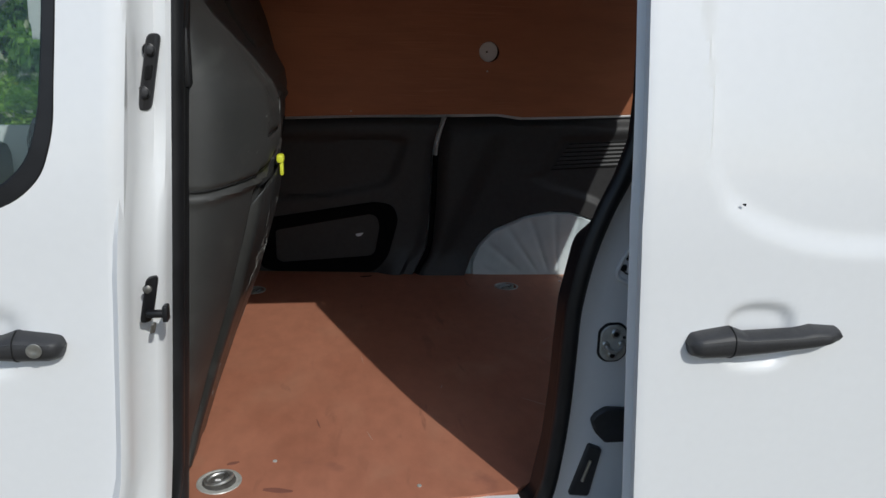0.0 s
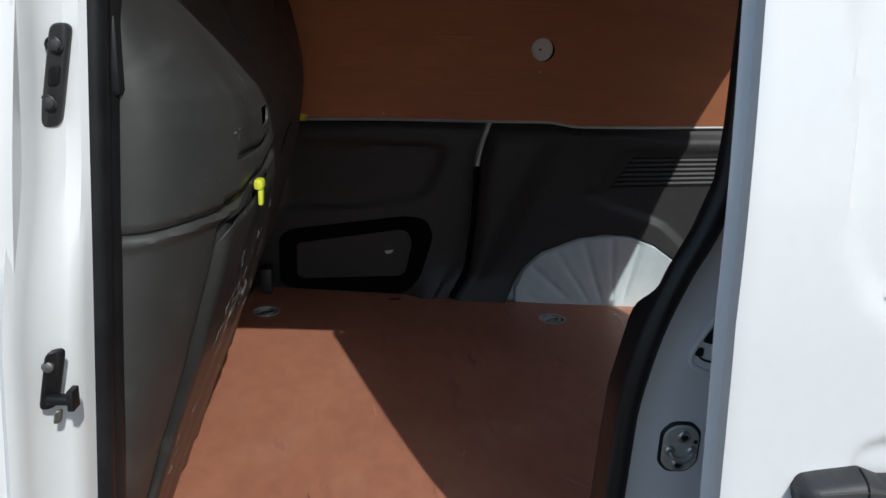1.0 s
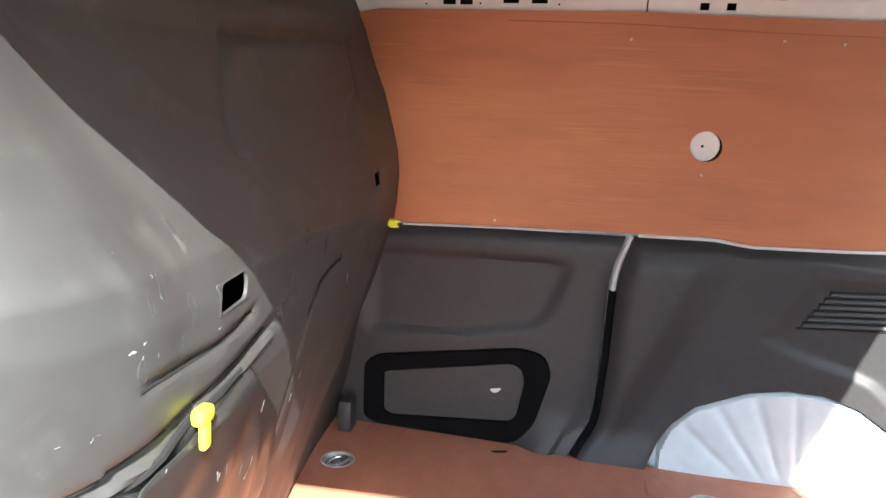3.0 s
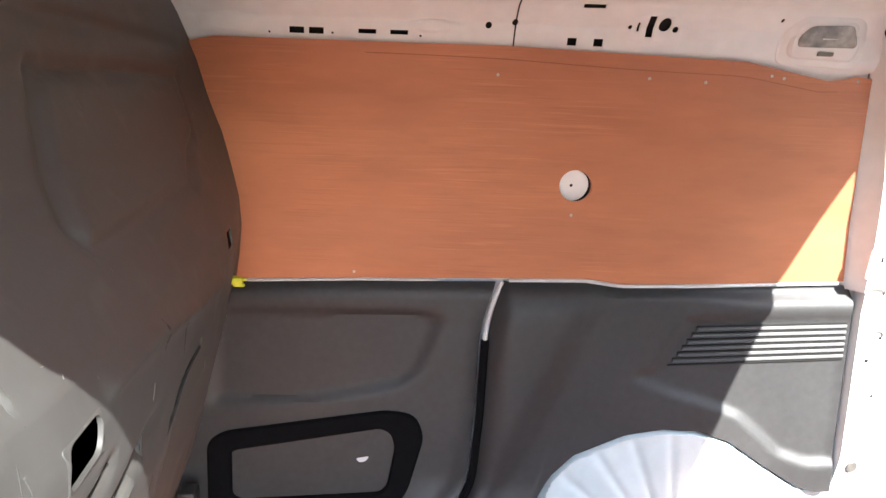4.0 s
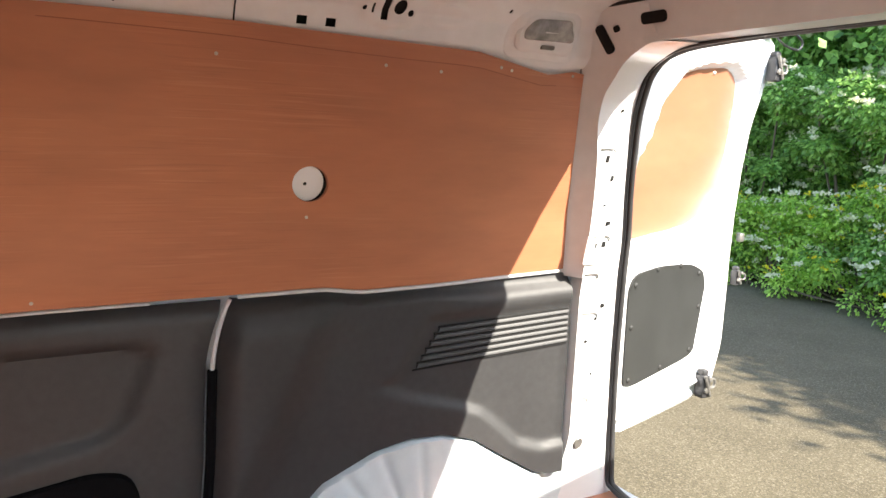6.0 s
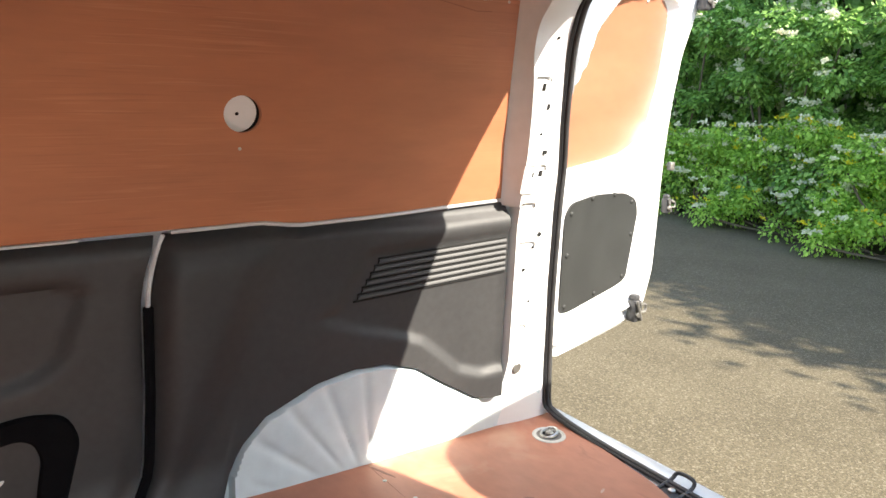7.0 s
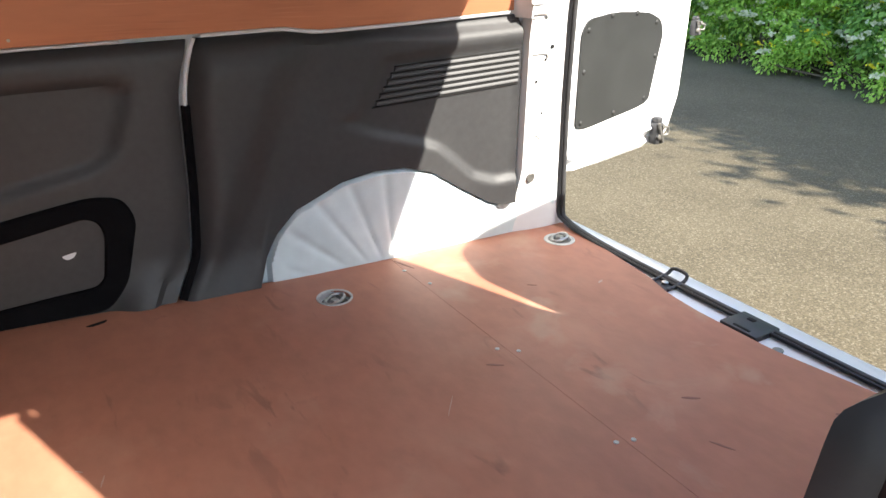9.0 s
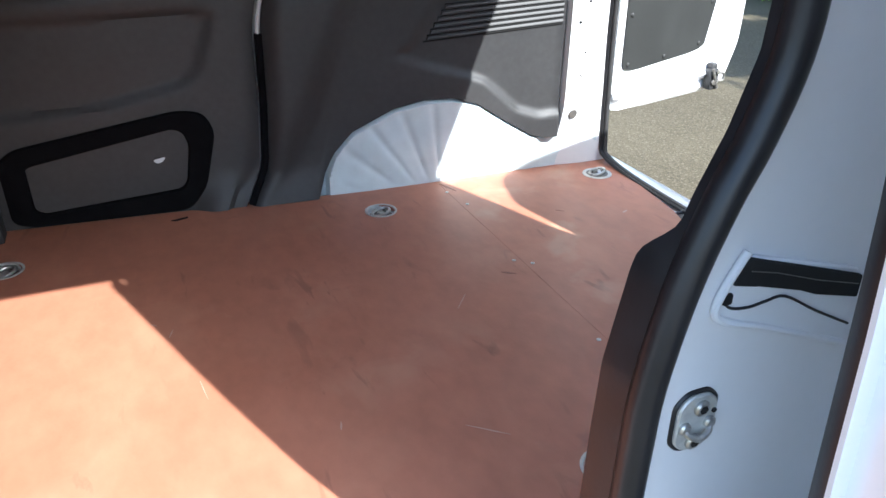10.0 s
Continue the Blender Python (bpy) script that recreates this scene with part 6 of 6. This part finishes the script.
def bush(name, seed, w, d, h, clumps, per, size, material, flowers, yellow):
    """A shrub: stems, leaf clumps on an uneven outline, and blossom on its face."""
    rng = random.Random(seed)
    lv, lf, fv, ff, yv, yf = [], [], [], [], [], []
    centres = []
    for _ in range(clumps):
        z = h * (0.05 + 0.93 * rng.random() ** 0.85)
        r = 1 - 0.35 * (z / h) ** 3
        c = Vector((rng.uniform(-d, d) * 0.5 * r, rng.uniform(-w, w) * 0.5 * r, z))
        c.x += -0.10 * d * math.sin(c.y * 3 + seed) + 0.16 * math.sin(z * 4 + seed)
        centres.append(c)
        wide = rng.uniform(0.7, 1.25)
        for _ in range(per):
            n = random_way(rng, (-0.55, -0.25, 0.45))
            o = Vector((n.x * 0.17, n.y * 0.20, n.z * 0.13)) * wide * rng.uniform(0.55, 1.1)
            way = (n + Vector((0, 0, -0.75)) + 0.5 * random_way(rng, (0, 0, 0))).normalized()
            up = (n + 0.45 * random_way(rng, (0, 0, 0.4))).normalized()
            leaf(lv, lf, c + o, way, up, size * rng.uniform(0.6, 1.3), rng.uniform(0.24, 0.38))

    def umbel(c, vs, fs, radius, petals, s):
        for _ in range(petals):
            p = c + Vector((rng.gauss(0, radius * 0.5), rng.gauss(0, radius), rng.gauss(0, radius * 0.45)))
            a = random_way(rng, (-0.8, -0.5, 0.8))
            u = a.orthogonal().normalized()
            v = a.cross(u)
            b = len(vs)
            vs += [tuple(p + s * (math.cos(k * math.pi / 2.5) * u + math.sin(k * math.pi / 2.5) * v)) for k in range(5)]
            fs.append(tuple(range(b, b + 5)))
    for _ in range(flowers):
        c = rng.choice(centres)
        umbel(Vector((c.x - 0.14 - 0.06 * rng.random(), c.y + rng.gauss(0, 0.09), c.z + 0.10 + 0.05 * rng.random())), fv, ff, 0.027, 18, 0.0140)
    for _ in range(yellow):
        c = rng.choice(centres)
        umbel(Vector((c.x - 0.16, c.y + rng.gauss(0, 0.1), c.z + 0.12)), yv, yf, 0.026, 8, 0.011)
    stems = [tube(smooth_path([(rng.uniform(-d, d) * 0.2, rng.uniform(-w, w) * 0.2, 0), tuple(Vector((c.x * 0.6, c.y * 0.6, c.z * 0.5))), tuple(c)], 3), 0.012, 5) for c in rng.sample(centres, 9)]
    return (mesh_of("leaves", lv, lf, material), mesh_of("blossom", fv, ff, BLOSSOM) if fv else None, mesh_of("yellow_blossom", yv, yf, BUTTERCUP) if yv else None, joined(*stems))


def plant(name, kit, m, label, category, group):
    ob = thing(name, (0, 0, 0), label, category, group)
    parent_world[ob] = Matrix.Identity(4)
    for me, n in ((kit[0], "leaves"), (kit[1], "blossom"), (kit[2], "yellow_blossom")):
        if me:
            o = new(n, me)
            o.parent = ob
            tagged(o, kind="stuff")
    tagged(part("stem", kit[3], BARK, ob), kind="stuff")
    ob.matrix_basis = m
    return ob


shrub_a = plant("shrub", bush("shrub", 3, 1.9, 1.1, 2.3, 100, 185, 0.059, LEAF, 150, 0), pose(7.5, 4.6, 0), "dense green hedge shrub with white blossom", "shrub", "hedge along the lane")
shrub_b = plant("shrub", bush("shrub", 8, 2.0, 1.2, 2.6, 104, 185, 0.063, LEAF, 120, 0), pose(7.7, 6.2, 0, 0, 0, 4), "dense green hedge shrub with white blossom", "shrub", "hedge along the lane")
weed_a = plant("weed_clump", bush("weed", 5, 1.6, 0.7, 1.15, 80, 150, 0.045, LEAF_LIGHT, 60, 70), pose(6.95, 4.2, 0), "bright green verge weeds with yellow and white flowers", "weeds", "verge plants")
weed_b = plant("weed_clump", bush("weed", 6, 1.6, 0.65, 1.0, 74, 150, 0.046, LEAF_LIGHT, 60, 30), pose(7.05, 5.5, 0), "bright green verge weeds with white flowers", "weeds", "verge plants")
rng = random.Random(11)
for y in (-3.2, -1.6, 0.0, 1.5, 3.05, 7.8, 9.4):
    copy_thing(rng.choice((shrub_a, shrub_b)), pose(7.5 + 0.12 * (y - 4) * (y > 4) + rng.uniform(-0.1, 0.15), y, 0, 0, 0, rng.uniform(-14, 14)))
for y in (-2.4, -0.6, 1.0, 2.4, 3.8, 5.4, 7.0, 8.7):
    big = copy_thing(rng.choice((shrub_a, shrub_b)), pose(8.7 + rng.uniform(-0.2, 0.3), y, 0, 0, 0, rng.uniform(-20, 20)))
    big.scale = (1.25, 1.2, 1.75)
for y in (0.2, 1.5, 2.9, 6.9, 8.3):
    copy_thing(rng.choice((weed_a, weed_b)), pose(6.8 + 0.10 * (y - 3) * (y > 3) + rng.uniform(-0.05, 0.1), y, 0, 0, 0, rng.uniform(-12, 12)))
for y in (-2.0, -0.7, 0.6, 1.9, 3.2, 4.5, 5.8, 7.1, 8.4):
    big = copy_thing(rng.choice((shrub_a, shrub_b)), pose(9.9 + rng.uniform(-0.2, 0.2), y, 0, 0, 0, rng.uniform(-20, 20)))
    big.scale = (1.35, 1.45, 1.9)
# the hedge across the lane, seen through the cab window
for x in (-9.0, -7.2, -5.4, -3.6, -1.8):
    o = copy_thing(shrub_b, pose(x, 9.5 + rng.uniform(-0.2, 0.2), 0, 0, 0, 90 + rng.uniform(-15, 15)))
    o.scale = (1.3, 1.2, 2.2)
for x in (-8.0, -6.0, -4.2, -2.4):
    o = copy_thing(shrub_a, pose(x, 11.0, 0, 0, 0, 90 + rng.uniform(-15, 15)))
    o.scale = (1.5, 1.4, 3.4)
for x in (-8.2, -6.6, -5.0, -3.4):
    copy_thing(weed_b, pose(x, 8.3, 0, 0, 0, 90 + rng.uniform(-15, 15)))


def tree(seed, at, height):
    """A tapered trunk with limbs and a crown of leaf clumps with gaps."""
    rng = random.Random(seed)
    ob = thing("tree", at, "tall leafy roadside tree with a full green crown", "tree", "trees along the lane")
    at = Vector(at)
    trunk, lv, lf = [], [], []

    def limb(a, b, r0, r1):
        bm, rings = bmesh.new(), []
        d = (b - a).normalized()
        s = d.orthogonal().normalized()
        t = d.cross(s)
        for p, r in ((a, r0), ((a + b) / 2 + s * r0, (r0 + r1) / 2), (b, r1)):
            rings.append([bm.verts.new(p + r * (math.cos(k * math.pi / 4) * s + math.sin(k * math.pi / 4) * t)) for k in range(8)])
        for x, y in zip(rings, rings[1:]):
            for k in range(8):
                bm.faces.new((x[k], x[(k + 1) % 8], y[(k + 1) % 8], y[k]))
        trunk.append(bm)
    top = at + Vector((0.2, -0.1, height * 0.75))
    limb(at, top, 0.20, 0.06)
    for _ in range(150):
        z = height * rng.uniform(0.22, 1.0)
        r = height * 0.30 * (1 - (z / height) ** 3) * rng.uniform(0.4, 1.0) + 0.2
        ang = rng.uniform(0, 2 * math.pi)
        c = at + Vector((r * math.cos(ang), r * math.sin(ang), z))
        if rng.random() < 0.3:
            limb(at + Vector((0, 0, z * 0.6)), c, 0.05, 0.015)
        for _ in range(190):
            o = Vector((rng.gauss(0, 0.34), rng.gauss(0, 0.34), rng.gauss(0, 0.25)))
            leaf(lv, lf, c + o, random_way(rng, (0, 0, 0)), random_way(rng, (0, 0, 1)), rng.uniform(0.08, 0.15), 0.36)
    part("trunk", joined(*trunk), BARK, ob)
    crown = new("crown", mesh_of("crown", lv, lf, LEAF))
    crown.parent, crown.matrix_parent_inverse = ob, Matrix.Translation(at).inverted()
    return ob


# trees at y < 0 are out of view, added to shade tarmac and block skylight
for i, (x, y, h) in enumerate(((7.6, -4.4, 6.4), (9.0, -2.6, 6.8), (7.7, -7.0, 6.8), (9.6, -5.0, 7.4), (7.5, -1.9, 5.2), (10.4, 3.4, 7.5), (10.8, 6.6, 8.0), (9.7, 4.9, 8.6), (8.4, -3.8, 8.4), (-5.6, 13.0, 8.0), (-8.6, 13.5, 8.5), (-2.6, 14.0, 8.0), (-11.5, 12.0, 8.0))):
    tree(20 + i, (x, y, 0), h)
